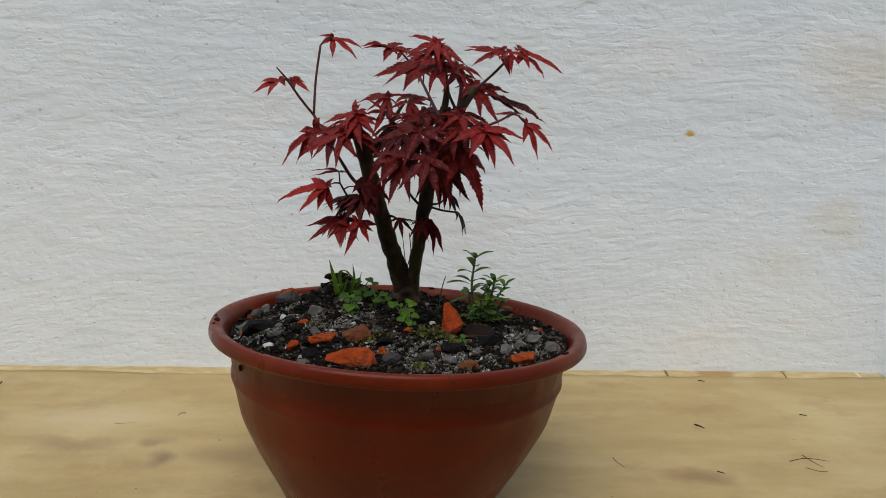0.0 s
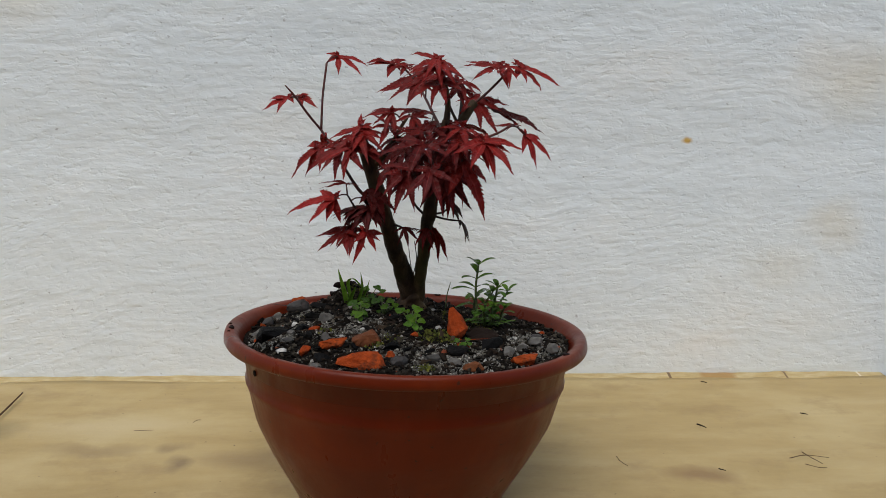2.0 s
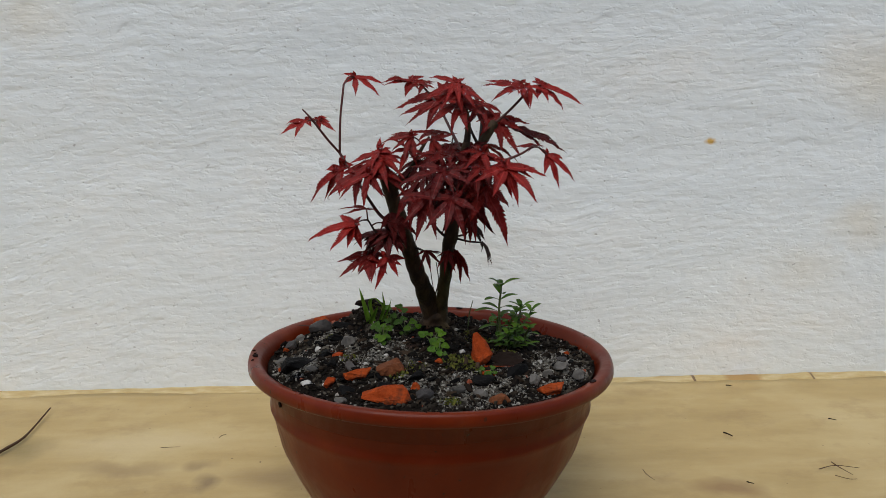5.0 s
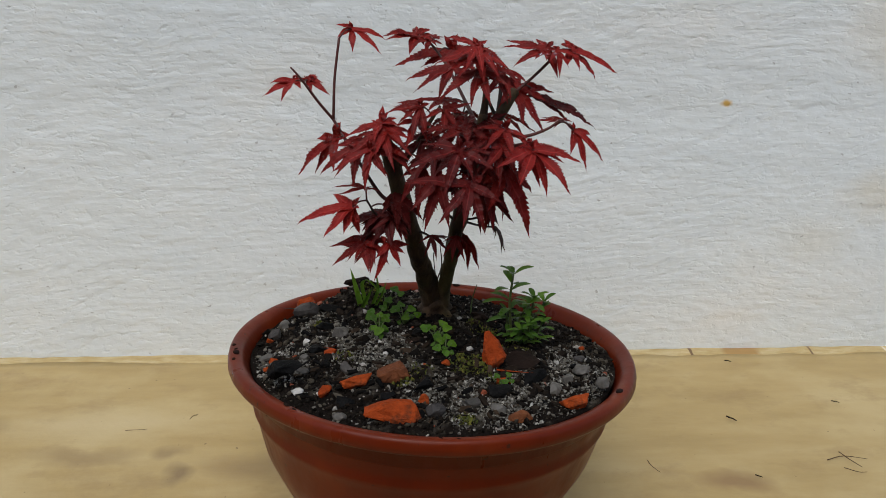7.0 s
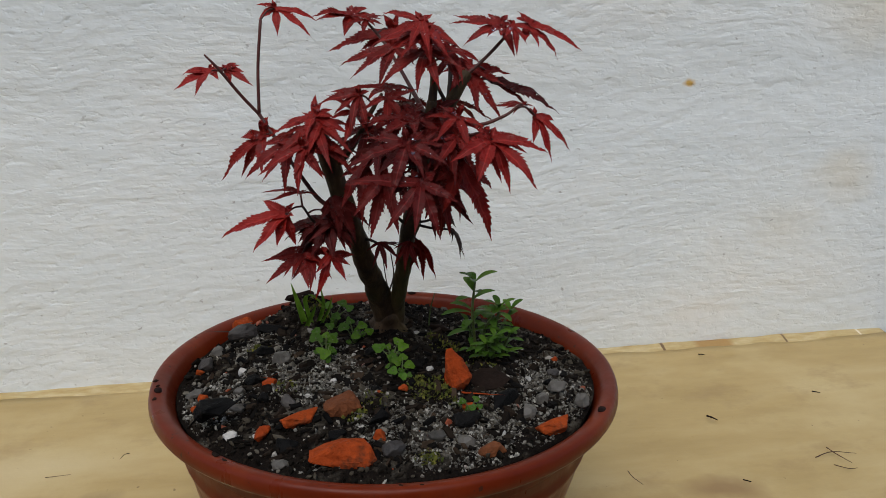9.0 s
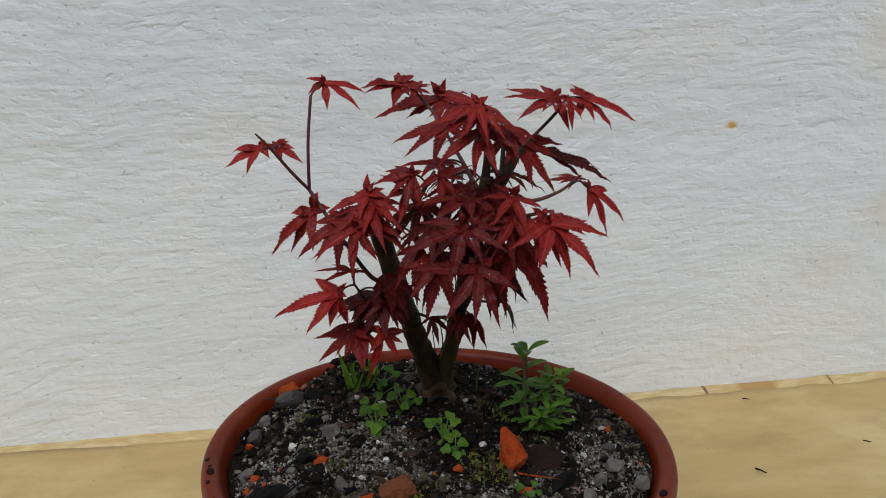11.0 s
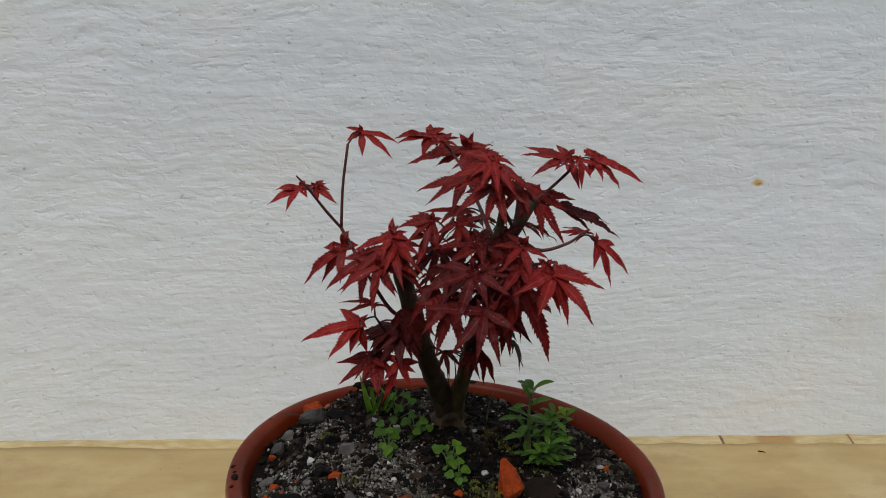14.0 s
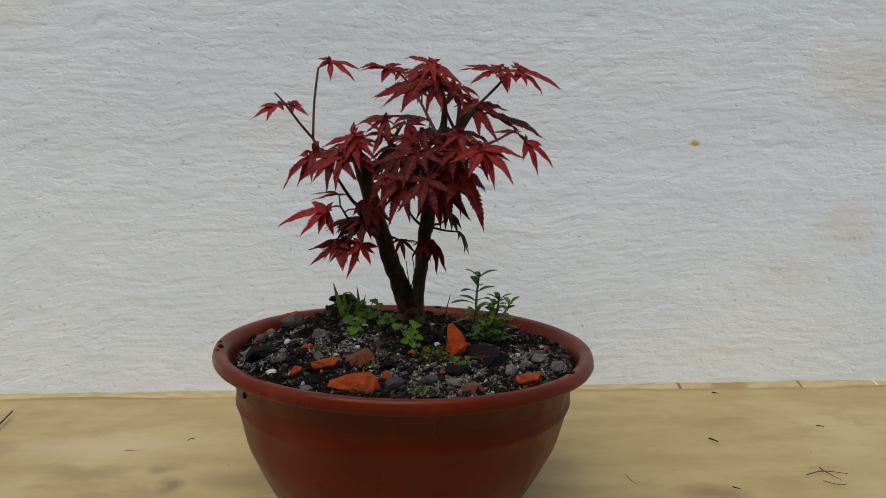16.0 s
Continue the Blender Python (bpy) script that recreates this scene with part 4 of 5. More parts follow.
def leaf(c, tip, mat=RED, roll=0.0, spread=1.0, sag=0.35, fold=0.35, width=0.096, ratio=0.95, fingers=7, bow=0.05, stalk=True, label=""):
    """A palmate leaf with its foot at c and its middle finger ending at tip."""
    LEAF_COUNT[0] += 1
    rng = random.Random(LEAF_COUNT[0])
    c, tip = Vector(c), Vector(tip)
    way = (tip - c)
    size = way.length * 1.06
    way.normalize()
    up = Vector((0, 0, 1)) - way * way.z
    if up.length < 0.25:
        up = Vector((0, -1, 0.2)) - way * Vector((0, -1, 0.2)).dot(way)
    up.normalize()
    up = Matrix.Rotation(radians(roll + rng.uniform(-7, 7)), 3, way) @ up
    side = up.cross(way)
    bm = bmesh.new()
    angles = {7: ((0, 1.0), (36, ratio), (-36, ratio), (74, ratio * 0.82), (-74, ratio * 0.82), (118, ratio * 0.48), (-118, ratio * 0.48)), 5: ((0, 1.0), (42, ratio), (-42, ratio), (88, ratio * 0.6), (-88, ratio * 0.6)), 3: ((0, 1.0), (40, ratio), (-40, ratio))}[fingers]
    for k, (a, l) in enumerate(angles):
        a = radians(a * spread + (rng.uniform(-6, 6) if k else 0))
        l *= size * (rng.uniform(0.9, 1.08) if k else 1.0)
        w = way * math.cos(a) + side * math.sin(a)
        s = side * math.cos(a) - way * math.sin(a)
        if way.z < 0 and w.z > -0.12:
            w.z = -0.12
            w.normalize()
        lobe(bm, c, w, s, up, l, width * rng.uniform(0.9, 1.12), fold * rng.uniform(0.6, 1.3), bow * rng.uniform(0.7, 1.2), (sag + 0.12) * (1 - math.cos(a)) * rng.uniform(0.7, 1.3), 0.00015 * (k % 3))
    ruffle(bm, up, size)
    blade = part("leaf", bm, mat, tree, label)
    if stalk:
        petiole(c, way, up, blade)
    return blade


# the crown, from the top down
palm((-0.0505, 0.0540, 0.3235), ((-0.0498, 0.0460, 0.3107), (-0.0328, 0.0480, 0.3095), (-0.0296, 0.0560, 0.3172), (-0.0604, 0.0580, 0.3253), (-0.0411, 0.0600, 0.3206)), BRIGHT)
palm((-0.0839, 0.0370, 0.2935), ((-0.0913, 0.0250, 0.2830), (-0.1029, 0.0340, 0.2846), (-0.0991, 0.0400, 0.2916), (-0.0796, 0.0280, 0.2905)), BRIGHT, width=0.135)
palm((-0.0766, 0.0370, 0.2944), ((-0.0631, 0.0280, 0.2865), (-0.0674, 0.0360, 0.2927), (-0.0721, 0.0440, 0.2970), (-0.0738, 0.0300, 0.2887)), BRIGHT, width=0.135)
palm((-0.0104, 0.0700, 0.3188), ((-0.0319, 0.0600, 0.3190), (-0.0292, 0.0540, 0.3177), (-0.0149, 0.0560, 0.3089), (0.0067, 0.0750, 0.3170), (0.0012, 0.0640, 0.3157), (-0.0094, 0.0880, 0.3243)), BRIGHT, width=0.135)
palm((0.0141, 0.0850, 0.3092), ((-0.0244, 0.0880, 0.2984), (-0.0061, 0.0800, 0.2984), (0.0435, 0.0780, 0.2999), (0.0318, 0.0720, 0.2942), (0.0193, 0.1000, 0.3115)), RED)
palm((0.0199, -0.0120, 0.3189), ((0.0027, -0.0040, 0.3226), (0.0003, -0.0100, 0.3104), (0.0122, -0.0260, 0.3081), (0.0210, -0.0300, 0.3057), (0.0288, -0.0280, 0.3061), (0.0357, -0.0180, 0.3084)), BRIGHT)
palm((0.0219, -0.0100, 0.3056), ((-0.0004, -0.0140, 0.2904), (0.0064, 0.0040, 0.2975), (0.0159, -0.0260, 0.2880), (0.0257, -0.0300, 0.2903), (0.0421, -0.0040, 0.3044)), RED)
palm((0.0083, 0.0120, 0.3057), ((-0.0177, 0.0160, 0.2969), (-0.0130, 0.0060, 0.2918), (0.0001, 0.0000, 0.2894), (0.0203, 0.0160, 0.3074)), RED)
palm((0.0344, 0.0040, 0.3007), ((0.0243, -0.0100, 0.2898), (0.0375, -0.0120, 0.2893), (0.0481, 0.0040, 0.2979), (0.0294, 0.0120, 0.3059)), RED)
palm((0.0472, 0.0270, 0.2938), ((0.0508, 0.0080, 0.2726), (0.0631, 0.0100, 0.2693), (0.0719, 0.0300, 0.2895), (0.0363, 0.0100, 0.2839), (0.0344, 0.0220, 0.2926)), RED)
palm((0.0642, 0.0180, 0.3159), ((0.0390, 0.0230, 0.3163), (0.0445, 0.0140, 0.3066), (0.0691, 0.0080, 0.3017), (0.0422, 0.0300, 0.3196), (0.0603, 0.0340, 0.3203), (0.0616, 0.0060, 0.3108)), BRIGHT)
palm((0.0771, 0.0170, 0.3160), ((0.0930, 0.0120, 0.2990), (0.1061, 0.0150, 0.3027), (0.0739, 0.0080, 0.3076), (0.0882, 0.0240, 0.3144), (0.0749, 0.0300, 0.3186)), BRIGHT)
palm((0.0623, 0.0300, 0.2862), ((0.0801, 0.0210, 0.2748), (0.0970, 0.0210, 0.2693), (0.0923, 0.0280, 0.2770), (0.0730, 0.0360, 0.2859)), PURPLE, width=0.085)
palm((0.0822, 0.0120, 0.2703), ((0.0788, 0.0020, 0.2578), (0.0889, 0.0020, 0.2476), (0.1003, 0.0080, 0.2520), (0.0948, 0.0190, 0.2658)), BRIGHT)
palm((0.0745, 0.0080, 0.2764), ((0.0564, 0.0110, 0.2753), (0.0674, 0.0000, 0.2735), (0.0639, 0.0200, 0.2759)), RED)
palm((0.0488, -0.0360, 0.2679), ((0.0720, -0.0450, 0.2632), (0.0649, -0.0560, 0.2499), (0.0550, -0.0480, 0.2462), (0.0390, -0.0540, 0.2530), (0.0283, -0.0460, 0.2607), (0.0614, -0.0200, 0.2662)), BRIGHT, width=0.105)
palm((0.0360, -0.0220, 0.2545), ((0.0507, -0.0290, 0.2173), (0.0269, -0.0320, 0.2340), (0.0524, -0.0200, 0.2408), (0.0233, -0.0300, 0.2480)), RED)
palm((0.0349, -0.0240, 0.2676), ((0.0212, -0.0400, 0.2548), (0.0381, -0.0440, 0.2565), (0.0208, -0.0300, 0.2670), (0.0449, -0.0240, 0.2635)), RED)
palm((0.0103, -0.0310, 0.2666), ((0.0008, -0.0480, 0.2446), (-0.0184, -0.0420, 0.2581), (0.0274, -0.0440, 0.2586), (-0.0098, -0.0240, 0.2679), (0.0261, -0.0180, 0.2658)), SHADED_RED, width=0.10)
palm((0.0150, -0.0420, 0.2502), ((0.0223, -0.0540, 0.2273), (-0.0023, -0.0560, 0.2333), (-0.0165, -0.0440, 0.2532), (0.0307, -0.0500, 0.2429), (0.0099, -0.0600, 0.2325)), SHADED_RED, width=0.10)
palm((0.0267, -0.0180, 0.2490), ((0.0370, -0.0200, 0.2281), (0.0271, -0.0180, 0.2163), (0.0194, -0.0220, 0.2272), (0.0434, -0.0140, 0.2431)), SHADED_RED)
palm((0.0155, -0.0100, 0.2738), ((-0.0128, -0.0100, 0.2713), (-0.0042, -0.0240, 0.2658), (0.0296, -0.0220, 0.2673), (0.0211, 0.0080, 0.2789), (0.0027, 0.0040, 0.2770)), SHADED_RED)
palm((0.0360, -0.0160, 0.2757), ((0.0239, -0.0300, 0.2664), (0.0388, -0.0340, 0.2633), (0.0491, -0.0200, 0.2702), (0.0293, 0.0000, 0.2785)), RED)
# the side of the leaning trunk
palm((-0.0595, 0.0280, 0.2612), ((-0.0835, 0.0350, 0.2363), (-0.0731, 0.0320, 0.2383), (-0.0723, 0.0320, 0.2600), (-0.0611, 0.0140, 0.2445)), RED)
palm((-0.0382, -0.0070, 0.2614), ((-0.0592, -0.0120, 0.2495), (-0.0548, 0.0040, 0.2547), (-0.0413, -0.0200, 0.2414), (-0.0293, -0.0140, 0.2476), (-0.0230, -0.0040, 0.2556), (-0.0514, 0.0100, 0.2606)), BRIGHT)
palm((-0.0441, 0.0100, 0.2618), ((-0.0674, 0.0040, 0.2445), (-0.0585, -0.0020, 0.2437), (-0.0483, -0.0080, 0.2399), (-0.0283, -0.0060, 0.2462), (-0.0514, 0.0160, 0.2633)), RED)
palm((-0.0321, 0.0080, 0.2739), ((-0.0311, 0.0120, 0.2836), (-0.0216, 0.0000, 0.2740), (-0.0525, 0.0040, 0.2657), (-0.0160, -0.0060, 0.2670), (-0.0234, 0.0060, 0.2771)), BRIGHT)
palm((-0.0327, 0.0040, 0.2643), ((-0.0433, -0.0060, 0.2530), (-0.0165, -0.0120, 0.2567), (-0.0141, -0.0100, 0.2475), (-0.0352, -0.0120, 0.2528), (-0.0475, 0.0060, 0.2633)), RED)
palm((-0.0101, 0.0000, 0.2849), ((-0.0296, -0.0020, 0.2808), (-0.0149, -0.0120, 0.2674), (-0.0068, -0.0100, 0.2699), (-0.0175, 0.0120, 0.2868)), RED)
palm((0.0042, 0.0060, 0.2818), ((-0.0085, -0.0040, 0.2777), (0.0029, -0.0100, 0.2700), (0.0111, -0.0060, 0.2713), (0.0211, 0.0100, 0.2856), (0.0126, 0.0140, 0.2854)), RED)
palm((-0.0415, 0.0020, 0.2364), ((-0.0606, 0.0060, 0.2357), (-0.0590, -0.0060, 0.2335), (-0.0328, 0.0000, 0.2359), (-0.0517, 0.0100, 0.2376)), RED, width=0.085)
palm((-0.0491, -0.0040, 0.2271), ((-0.0809, -0.0020, 0.2160), (-0.0648, -0.0140, 0.2115), (-0.0453, -0.0040, 0.2109), (-0.0611, 0.0100, 0.2309), (-0.0542, 0.0100, 0.2278)), BRIGHT, width=0.105)
palm((-0.0286, -0.0040, 0.2045), ((-0.0368, -0.0120, 0.1837), (-0.0212, -0.0080, 0.1913), (-0.0162, 0.0020, 0.2013), (-0.0357, -0.0140, 0.1987)), BRIGHT)
palm((-0.0429, 0.0020, 0.2030), ((-0.0638, 0.0060, 0.1989), (-0.0612, -0.0040, 0.1907), (-0.0397, -0.0120, 0.1892), (-0.0482, -0.0100, 0.1949), (-0.0340, -0.0060, 0.2011)), RED)
# the fuller layers of the crown
palm((0.0204, -0.0140, 0.3140), ((-0.0042, 0.0020, 0.3063), (0.0005, -0.0080, 0.3031), (0.0090, -0.0200, 0.3030), (0.0226, -0.0240, 0.3015), (0.0413, -0.0080, 0.3041)), BRIGHT)
palm((0.0352, 0.0000, 0.3055), ((0.0271, -0.0160, 0.2955), (0.0388, -0.0140, 0.2909), (0.0512, 0.0020, 0.2980), (0.0254, -0.0080, 0.3042)), RED)
palm((0.0142, 0.0300, 0.3122), ((0.0011, 0.0260, 0.3073), (0.0091, 0.0140, 0.3033), (0.0259, 0.0200, 0.3046), (0.0049, 0.0400, 0.3111)), RED)
palm((-0.0288, 0.0040, 0.2715), ((-0.0437, -0.0040, 0.2623), (-0.0352, -0.0140, 0.2592), (-0.0190, -0.0120, 0.2627), (-0.0145, 0.0000, 0.2696), (-0.0381, 0.0120, 0.2750)), RED)
palm((-0.0126, 0.0060, 0.2753), ((-0.0187, -0.0100, 0.2618), (-0.0064, -0.0100, 0.2662), (-0.0003, 0.0020, 0.2718), (-0.0254, 0.0040, 0.2837), (-0.0243, -0.0040, 0.2742)), BRIGHT)
palm((0.0056, 0.0200, 0.2856), ((-0.0149, 0.0140, 0.2856), (-0.0060, 0.0060, 0.2809), (0.0052, 0.0000, 0.2788), (0.0175, 0.0160, 0.2833)), RED)
palm((0.0098, 0.0020, 0.2717), ((-0.0104, -0.0080, 0.2697), (-0.0016, -0.0200, 0.2646), (0.0202, -0.0200, 0.2638), (0.0297, -0.0040, 0.2701)), SHADED_RED)
palm((0.0294, 0.0040, 0.2763), ((0.0163, -0.0100, 0.2667), (0.0319, -0.0160, 0.2656), (0.0486, 0.0000, 0.2671), (0.0421, 0.0120, 0.2794)), SHADED_RED)
palm((0.0001, -0.0180, 0.2470), ((-0.0153, -0.0280, 0.2324), (-0.0081, -0.0300, 0.2212), (0.0051, -0.0340, 0.2236), (-0.0163, -0.0200, 0.2453)), SHADED_RED)
palm((0.0256, -0.0180, 0.2483), ((0.0149, -0.0300, 0.2324), (0.0303, -0.0280, 0.2200), (0.0400, -0.0200, 0.2285), (0.0364, -0.0160, 0.2424)), SHADED_RED)
palm((-0.0083, -0.0080, 0.2510), ((-0.0209, -0.0140, 0.2325), (-0.0113, -0.0200, 0.2251), (-0.0009, -0.0220, 0.2314), (-0.0205, -0.0060, 0.2460)), SHADED_RED)
palm((-0.0400, 0.0060, 0.2056), ((-0.0588, 0.0040, 0.2018), (-0.0524, -0.0060, 0.1943), (-0.0361, -0.0120, 0.1942), (-0.0265, -0.0020, 0.2014)), SHADED_RED)
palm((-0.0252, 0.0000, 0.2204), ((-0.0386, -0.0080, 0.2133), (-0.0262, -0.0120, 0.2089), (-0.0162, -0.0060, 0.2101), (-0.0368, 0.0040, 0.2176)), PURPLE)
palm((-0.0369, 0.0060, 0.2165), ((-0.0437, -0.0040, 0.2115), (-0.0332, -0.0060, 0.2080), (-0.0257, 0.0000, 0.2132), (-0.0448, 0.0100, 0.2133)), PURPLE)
palm((0.0687, 0.0120, 0.3161), ((0.0691, 0.0040, 0.3018), (0.0626, 0.0020, 0.3108), (0.0744, 0.0060, 0.3071), (0.0805, 0.0100, 0.3129)), BRIGHT)
palm((-0.0018, 0.0660, 0.3169), ((-0.0146, 0.0560, 0.3138), (-0.0052, 0.0540, 0.3102), (0.0067, 0.0620, 0.3147), (0.0040, 0.0820, 0.3198)), RED)
palm((0.0461, -0.0300, 0.2694), ((0.0406, -0.0420, 0.2518), (0.0517, -0.0440, 0.2503), (0.0659, -0.0340, 0.2614), (0.0366, -0.0340, 0.2640)), BRIGHT)
palm((-0.0364, 0.0000, 0.2024), ((-0.0484, -0.0080, 0.1932), (-0.0390, -0.0120, 0.1878), (-0.0281, -0.0100, 0.1935), (-0.0543, 0.0040, 0.1991)), RED)
# the middle, its shade put into darker leaf colours
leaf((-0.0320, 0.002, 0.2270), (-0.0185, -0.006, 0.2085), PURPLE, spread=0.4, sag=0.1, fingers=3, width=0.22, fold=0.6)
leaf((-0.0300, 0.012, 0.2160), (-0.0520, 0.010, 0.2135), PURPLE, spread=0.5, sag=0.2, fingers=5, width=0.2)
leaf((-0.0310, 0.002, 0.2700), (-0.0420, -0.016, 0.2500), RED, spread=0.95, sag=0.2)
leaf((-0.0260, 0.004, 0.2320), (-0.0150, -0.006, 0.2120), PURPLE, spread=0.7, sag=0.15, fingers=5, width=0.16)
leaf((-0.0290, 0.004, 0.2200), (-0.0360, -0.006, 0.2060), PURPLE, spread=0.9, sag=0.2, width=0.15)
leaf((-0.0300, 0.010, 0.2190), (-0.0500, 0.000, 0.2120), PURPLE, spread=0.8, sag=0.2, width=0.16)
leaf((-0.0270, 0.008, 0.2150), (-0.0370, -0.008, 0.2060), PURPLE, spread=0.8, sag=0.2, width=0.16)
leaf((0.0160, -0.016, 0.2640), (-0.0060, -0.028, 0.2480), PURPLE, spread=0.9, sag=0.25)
leaf((0.0280, -0.018, 0.2700), (0.0440, -0.034, 0.2480), SHADED_RED, spread=0.9, sag=0.2)
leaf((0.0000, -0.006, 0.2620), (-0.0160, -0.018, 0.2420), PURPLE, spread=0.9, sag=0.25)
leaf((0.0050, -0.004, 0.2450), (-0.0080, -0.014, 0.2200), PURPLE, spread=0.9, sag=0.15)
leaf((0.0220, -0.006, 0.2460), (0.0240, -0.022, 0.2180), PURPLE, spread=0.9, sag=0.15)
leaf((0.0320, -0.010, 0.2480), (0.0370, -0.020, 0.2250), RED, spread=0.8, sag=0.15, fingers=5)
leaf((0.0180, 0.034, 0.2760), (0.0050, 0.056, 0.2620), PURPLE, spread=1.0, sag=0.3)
leaf((0.0140, 0.006, 0.2760), (0.0020, -0.010, 0.2560), SHADED_RED, spread=1.0, sag=0.25)
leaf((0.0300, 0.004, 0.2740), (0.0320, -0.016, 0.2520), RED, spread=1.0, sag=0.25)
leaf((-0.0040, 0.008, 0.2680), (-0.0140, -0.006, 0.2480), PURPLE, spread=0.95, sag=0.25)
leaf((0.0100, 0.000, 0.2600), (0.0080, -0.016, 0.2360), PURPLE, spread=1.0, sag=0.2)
leaf((0.0280, 0.000, 0.2580), (0.0340, -0.012, 0.2340), SHADED_RED, spread=0.95, sag=0.2)
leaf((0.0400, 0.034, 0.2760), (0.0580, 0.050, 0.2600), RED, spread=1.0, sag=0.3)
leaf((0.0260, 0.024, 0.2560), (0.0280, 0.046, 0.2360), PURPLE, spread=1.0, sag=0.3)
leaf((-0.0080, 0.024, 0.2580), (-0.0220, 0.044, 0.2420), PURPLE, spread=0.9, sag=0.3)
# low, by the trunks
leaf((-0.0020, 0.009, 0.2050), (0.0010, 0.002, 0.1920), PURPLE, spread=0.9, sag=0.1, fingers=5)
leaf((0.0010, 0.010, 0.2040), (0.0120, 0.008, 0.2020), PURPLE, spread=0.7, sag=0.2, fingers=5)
leaf((0.0140, 0.011, 0.2040), (0.0110, 0.004, 0.1890), RED, spread=0.7, sag=0.1, fingers=5)
leaf((0.0190, 0.012, 0.2040), (0.0225, 0.020, 0.1780), RED, spread=0.5, sag=0.1, fingers=3)
leaf((0.0370, 0.012, 0.2095), (0.0440, 0.009, 0.1940), WILTED, spread=0.6, sag=0.1, fingers=5, width=0.15, label="shrivelled brown leaf")
leaf((0.0310, 0.010, 0.2220), (0.0360, 0.004, 0.2100), WILTED, spread=0.6, sag=0.1, fingers=5, width=0.15, label="shrivelled brown leaf")


def build_drops():
    """Drops of rain left on the leaves."""
    ball = bmesh.new()
    bmesh.ops.create_icosphere(ball, subdivisions=2, radius=1)
    base = [v.co.copy() for v in ball.verts]
    tris = [tuple(v.index for v in f.verts) for f in ball.faces]
    ball.free()
    verts, faces = [], []
    for p, up, r in DROPS:
        turn = up.to_track_quat("Z", "Y").to_matrix()
        k = len(verts)
        verts += [tuple(p + turn @ Vector((v.x * r, v.y * r, v.z * r * 0.6))) for v in base]
        faces += [tuple(i + k for i in f) for f in tris]
    me = bpy.data.meshes.new("raindrops")
    me.from_pydata(verts, [], faces)
    me.materials.append(WATER)
    me.polygons.foreach_set("use_smooth", [True] * len(me.polygons))
    tagged(new("raindrops", me), "small clear raindrops lying on the red leaves", "raindrops", kind="stuff")


build_drops()


# ---- weeds ----
def round_leaf(bm, at, normal, size, notch=0.18):
    normal = Vector(normal).normalized()
    a = normal.orthogonal().normalized()
    b = normal.cross(a)
    turn = (at[0] * 911 + at[1] * 577) % 6.28
    centre = bm.verts.new(Vector(at) - normal * size * 0.12)
    rim = []
    for i in range(24):
        t = 2 * math.pi * i / 24
        r = size * (1 - notch * max(0, math.cos(t)) ** 6) * (0.93 + 0.13 * math.cos(3 * t + 3.1) + 0.06 * math.cos(9 * t))
        rim.append(bm.verts.new(Vector(at) + (a * math.cos(t + turn) + b * math.sin(t + turn)) * r))
    for i in range(24):
        bm.faces.new((centre, rim[i], rim[(i + 1) % 24]))


def seedling(x, y, leaves, mat=None, label="low green seedling with small round leaves"):
    """leaves: (dx, dy, height, radius) from its foot."""
    z = soil_z(x, y)
    plant = thing("seedling", (x, y, z), label, "seedling", "seedlings in the pot")
    for k, (dx, dy, h, r) in enumerate(leaves):
        top = Vector((x + dx, y + dy, z + h))
        bm = bmesh.new()
        n = Vector((dx * 18 + 0.15 * math.sin(k * 2.4), dy * 18 - 0.45, 1.0))
        round_leaf(bm, top, n, r * 0.84)
        part("leaf", bm, mat or (GREEN if k % 3 else DEEPGREEN), plant)
        bm = bmesh.new()
        low = Vector((x + dx * 0.55 + 0.004 * math.sin(k * 2.1 + x * 300), y + dy * 0.5 + 0.004 * math.cos(k * 1.7), z + h * 0.55))
        round_leaf(bm, low, Vector((math.sin(k), math.cos(k) - 0.5, 1.2)), r * 0.55)
        part("leaf", bm, DEEPGREEN, plant)
        part("stem", tube([(x, y, z - 0.001), low], [0.0004, 0.0003], 5, 0, 0, 2), STEM, plant)
        part("stem", tube([(x, y, z - 0.001), (x + dx * 0.4, y + dy * 0.4, z + h * 0.65), top], [0.0005, 0.0004, 0.0003], 6, 0, 0, 4), STEM, plant)


seedling(0.002, -0.006, [(-0.007, 0.004, 0.010, 0.0046), (0.004, 0.008, 0.011, 0.0038), (0.006, 0.001, 0.011, 0.0040), (0.000, -0.002, 0.007, 0.0034), (-0.002, 0.008, 0.008, 0.0030), (0.002, -0.006, 0.006, 0.0036)])
seedling(0.006, -0.021, [(-0.005, 0.000, 0.005, 0.0036), (0.004, 0.001, 0.007, 0.0038), (0.001, 0.006, 0.009, 0.0034), (0.000, -0.005, 0.004, 0.0030)])
seedling(-0.034, 0.010, [(-0.006, 0.006, 0.011, 0.0046), (0.004, 0.004, 0.010, 0.0038), (-0.001, -0.005, 0.006, 0.0044), (0.003, -0.001, 0.006, 0.0030), (-0.004, 0.000, 0.006, 0.0028), (0.000, 0.010, 0.010, 0.0034)])
seedling(-0.018, 0.032, [(-0.006, 0.002, 0.010, 0.0044), (0.005, 0.003, 0.010, 0.0040), (0.001, -0.006, 0.008, 0.0036), (-0.002, 0.007, 0.011, 0.0036), (0.009, -0.002, 0.008, 0.0034)])
seedling(-0.036, 0.030, [(-0.004, 0.003, 0.010, 0.0036), (0.004, 0.004, 0.012, 0.0036), (0.006, -0.003, 0.009, 0.0034), (-0.002, -0.004, 0.008, 0.0032)], DEEPGREEN)
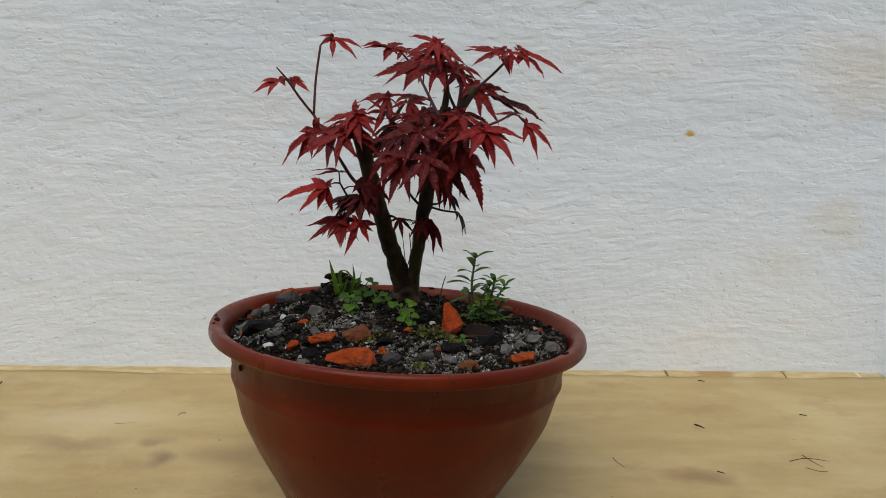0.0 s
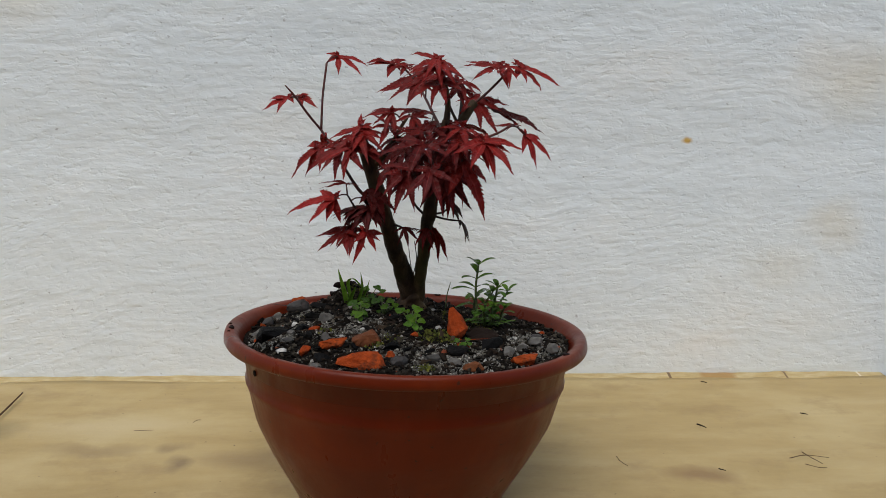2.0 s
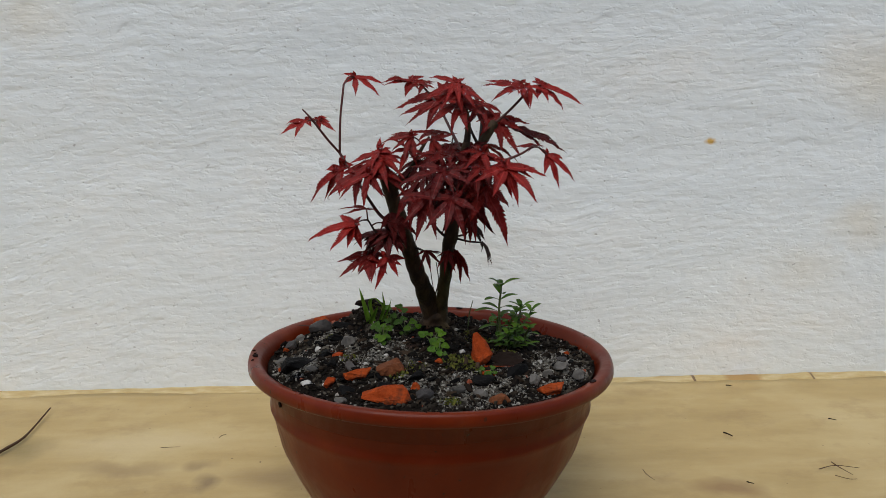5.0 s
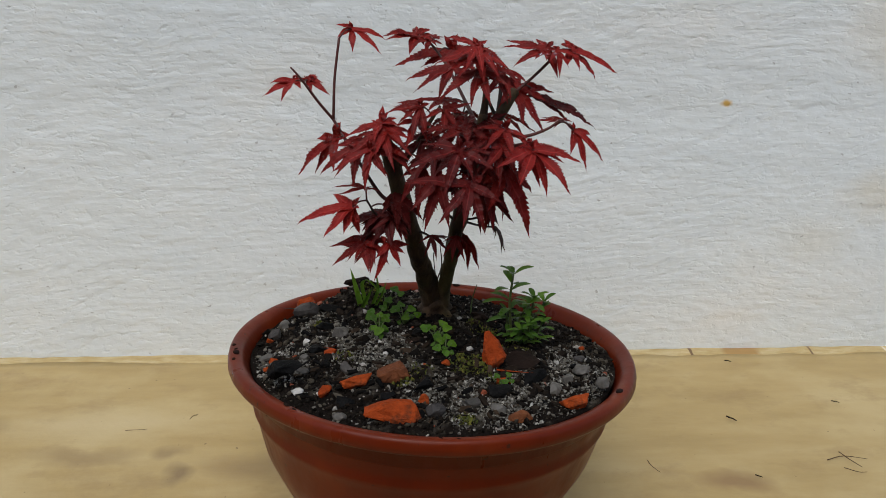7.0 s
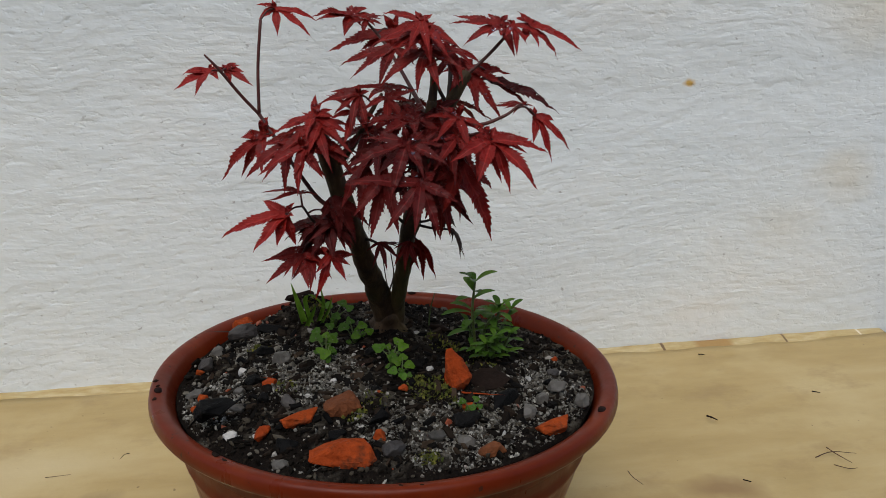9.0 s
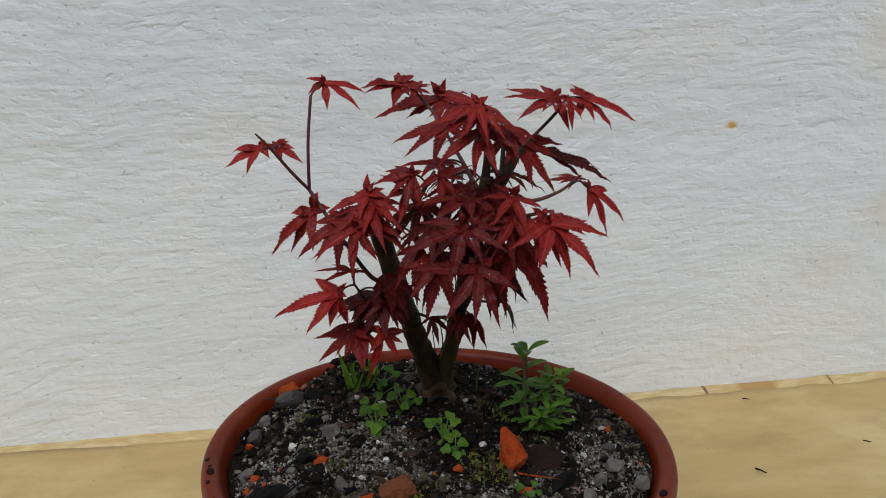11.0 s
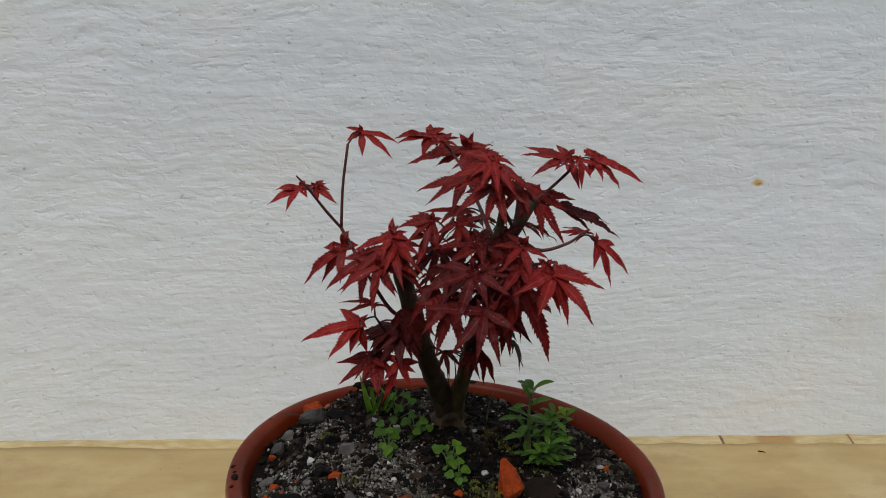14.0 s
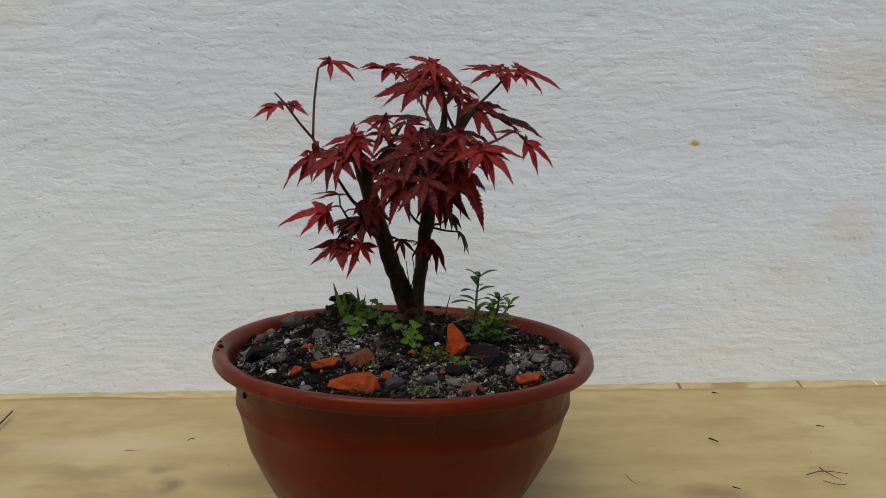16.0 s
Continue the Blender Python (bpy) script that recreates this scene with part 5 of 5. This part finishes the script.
seedling(-0.030, 0.058, [(-0.003, 0.004, 0.014, 0.0042), (0.006, 0.004, 0.015, 0.0042), (0.010, 0.000, 0.013, 0.0036), (0.002, -0.004, 0.010, 0.0036)], DEEPGREEN)
seedling(0.036, -0.060, [(-0.004, 0.002, 0.006, 0.0024), (0.003, 0.003, 0.006, 0.0024), (0.000, -0.003, 0.005, 0.0026), (0.004, -0.002, 0.005, 0.0020)], DEEPGREEN)


def lance(bm, at, tip, width, up=(0, 0, 1)):
    """A long, blunt, slightly folded leaf."""
    at, tip = Vector(at), Vector(tip)
    way = tip - at
    side = way.cross(Vector(up)).normalized() * width
    lift = side.cross(way).normalized()
    rows = []
    for i in range(9):
        u = i / 8
        w = math.sin(math.pi * (0.05 + 0.90 * u) ** 1.25) ** 0.75 if i < 8 else 0.12
        mid = at + way * u + lift * (0.10 * way.length * math.sin(math.pi * u))
        rows.append((bm.verts.new(mid + side * w + lift * 0.25 * width * w), bm.verts.new(mid), bm.verts.new(mid - side * w + lift * 0.25 * width * w)))
    for a, b in zip(rows, rows[1:]):
        bm.faces.new((a[0], a[1], b[1], b[0]))
        bm.faces.new((a[1], a[2], b[2], b[1]))


def weed(foot, top, bend, levels, leaf_length, seed, first=0.2, long_leaf=None):
    """An upright weed with pairs of lance-shaped leaves up its stem."""
    rng = random.Random(seed)
    z = soil_z(*foot)
    plant = thing("weed", (foot[0], foot[1], z), "upright green weed with pairs of narrow leaves", "weed", "weeds in the pot")
    line = [Vector((foot[0], foot[1], z - 0.002)), Vector(bend), Vector(top)]
    part("stem", tube(line, [0.0010, 0.0009, 0.0006], 8, 0, 0, 6), STEM, plant)
    pts = curve_points(line, 12)
    for k in range(levels):
        u = first + (1 - first) * k / (levels - 1)
        p = pts[min(len(pts) - 1, int(u * (len(pts) - 1)))]
        for s in range(2 if k < levels - 1 else 4):
            a = k * 1.25 + (math.pi if s % 2 else 0) + (math.pi / 2 if s > 1 else 0) + rng.uniform(-0.35, 0.35)
            l = leaf_length * (1.0 - 0.25 * u) * rng.uniform(0.75, 1.15)
            out = Vector((math.cos(a), math.sin(a), rng.uniform(-0.15, 0.40) + (0.30 if k == levels - 1 else 0))).normalized()
            bm = bmesh.new()
            lance(bm, p, p + out * l, 0.155 * leaf_length)
            part("leaf", bm, DEEPGREEN if (k + s) % 5 else GREEN, plant)
    if long_leaf:
        bm = bmesh.new()
        lance(bm, pts[len(pts) // 2], Vector(long_leaf), 0.0026)
        part("leaf", bm, DEEPGREEN, plant, "long narrow leaf held out level")


weed((0.052, 0.008), (0.052, 0.0155, 0.1760), (0.050, 0.012, 0.158), 6, 0.017, 3, 0.30, (0.0315, 0.008, 0.1600))
weed((0.060, 0.004), (0.074, 0.018, 0.1555), (0.066, 0.010, 0.146), 5, 0.013, 8)
weed((0.056, 0.000), (0.054, -0.008, 0.148), (0.055, -0.004, 0.144), 5, 0.012, 41)
weed((0.062, 0.010), (0.066, 0.013, 0.160), (0.064, 0.011, 0.150), 6, 0.013, 45)
weed((0.055, 0.008), (0.062, 0.008, 0.158), (0.057, 0.010, 0.148), 6, 0.013, 14)
weed((0.058, -0.002), (0.060, -0.004, 0.150), (0.060, -0.003, 0.143), 5, 0.011, 21)
weed((0.066, 0.004), (0.070, 0.002, 0.148), (0.068, 0.004, 0.142), 5, 0.012, 25)
weed((0.050, 0.010), (0.049, 0.014, 0.150), (0.049, 0.012, 0.144), 4, 0.010, 31)


def grass():
    x, y = -0.046, 0.062
    z = soil_z(x, y)
    tuft = thing("grass_tuft", (x, y, z), "tuft of broad green grass blades beside the seedlings", "grass", "")
    for pts, w in ((((x - 0.002, y, z), (x - 0.005, y, z + 0.013), (x - 0.009, y + 0.001, z + 0.028)), 0.0021),
                   (((x + 0.002, y, z), (x - 0.001, y, z + 0.016), (x + 0.003, y - 0.002, z + 0.0205), (x + 0.009, y - 0.003, z + 0.015), (x + 0.011, y - 0.003, z + 0.011)), 0.0013),
                   (((x + 0.006, y, z), (x + 0.010, y, z + 0.012), (x + 0.009, y, z + 0.025)), 0.0013),
                   (((x + 0.008, y - 0.002, z), (x + 0.013, y - 0.003, z + 0.010), (x + 0.016, y - 0.002, z + 0.019)), 0.0009),
                   (((x - 0.001, y - 0.004, z), (x + 0.003, y - 0.006, z + 0.009), (x + 0.006, y - 0.007, z + 0.016)), 0.0015)):
        line = curve_points(pts, 6)
        bm = bmesh.new()
        rows = []
        for i, p in enumerate(line):
            u = i / (len(line) - 1)
            h = w * (1 - u ** 2.2) + 0.0001
            rows.append((bm.verts.new(p + Vector((h, -0.3 * h, 0))), bm.verts.new(p + Vector((0, 0.4 * h, 0))), bm.verts.new(p + Vector((-h, -0.3 * h, 0)))))
        for a, b in zip(rows, rows[1:]):
            bm.faces.new((a[0], a[1], b[1], b[0]))
            bm.faces.new((a[1], a[2], b[2], b[1]))
        part("blade", bm, GREEN, tuft)


grass()
_z = soil_z(0.030, 0.055)
solid("grass_stalk", tube([(0.030, 0.055, _z - 0.002), (0.031, 0.056, _z + 0.010), (0.034, 0.056, _z + 0.022)], [0.0006, 0.0005, 0.0003], 6, 0, 0, 5), STEM, (0.030, 0.055, _z), "single thin dry grass stalk standing in the soil", "grass stalk")


# ---- on the ledge ----
def litter(name, points, r, mat, label, category, group=""):
    points = [Vector(q) for q in points]
    r = r if name == "fallen_twig" else r * 0.65
    solid(name, tube(points, [r, r * 0.9, r * 0.5], 6, 0.2, 1, 5), mat, points[0], label, category, group)


litter("fallen_twig", [(-0.400, 0.062, 0.0010), (-0.388, 0.108, 0.0012), (-0.381, 0.130, 0.0014), (-0.381, 0.149, 0.0012), (-0.3845, 0.193, 0.0030)], 0.0016, BROWNTWIG, "thin crooked brown twig lying on the yellow ledge", "twig")
for _pts, _r, _mat, _label in (
        (((0.268, 0.114, 0.0012), (0.271, 0.110, 0.0016), (0.274, 0.107, 0.0010)), 0.0012, WOOD, "tiny dark seed husk on the yellow ledge"),
        (((0.378, 0.136, 0.0010), (0.381, 0.134, 0.0012), (0.384, 0.133, 0.0008)), 0.0009, WOOD, "tiny dark seed husk on the yellow ledge"),
        (((0.312, 0.214, 0.0010), (0.315, 0.213, 0.0012), (0.318, 0.212, 0.0008)), 0.0009, WOOD, "tiny dark seed husk on the yellow ledge"),
        (((0.254, 0.034, 0.0010), (0.257, 0.032, 0.0010), (0.259, 0.031, 0.0008)), 0.0008, WOOD, "tiny dark seed husk on the yellow ledge"),
        (((-0.192, 0.133, 0.0008), (-0.195, 0.131, 0.0014), (-0.197, 0.127, 0.0008)), 0.0005, WOOD, "tiny dark seed husk on the yellow ledge"),
        (((0.322, 0.050, 0.0008), (0.338, 0.054, 0.0012), (0.356, 0.050, 0.0008)), 0.0006, BROWNTWIG, "short thin dry stem on the yellow ledge"),
        (((0.338, 0.060, 0.0010), (0.340, 0.050, 0.0014), (0.345, 0.040, 0.0008)), 0.0006, BROWNTWIG, "short thin dry stem on the yellow ledge"),
        (((0.330, 0.040, 0.0008), (0.338, 0.034, 0.0010), (0.345, 0.034, 0.0008)), 0.0005, BROWNTWIG, "short thin dry stem on the yellow ledge"),
        (((0.176, 0.056, 0.0008), (0.177, 0.048, 0.0010), (0.181, 0.040, 0.0008)), 0.0005, BROWNTWIG, "short thin dry stem on the yellow ledge"),
        (((-0.245, 0.112, 0.0008), (-0.238, 0.112, 0.0010), (-0.228, 0.113, 0.0008)), 0.0004, BROWNTWIG, "short thin dry stem on the yellow ledge")):
    litter("seed_husk" if _mat is WOOD else "dry_stem", _pts, _r, _mat, _label, "seed husk" if _mat is WOOD else "dry stem", "seed husks on the ledge" if _mat is WOOD else "dry stems on the ledge")
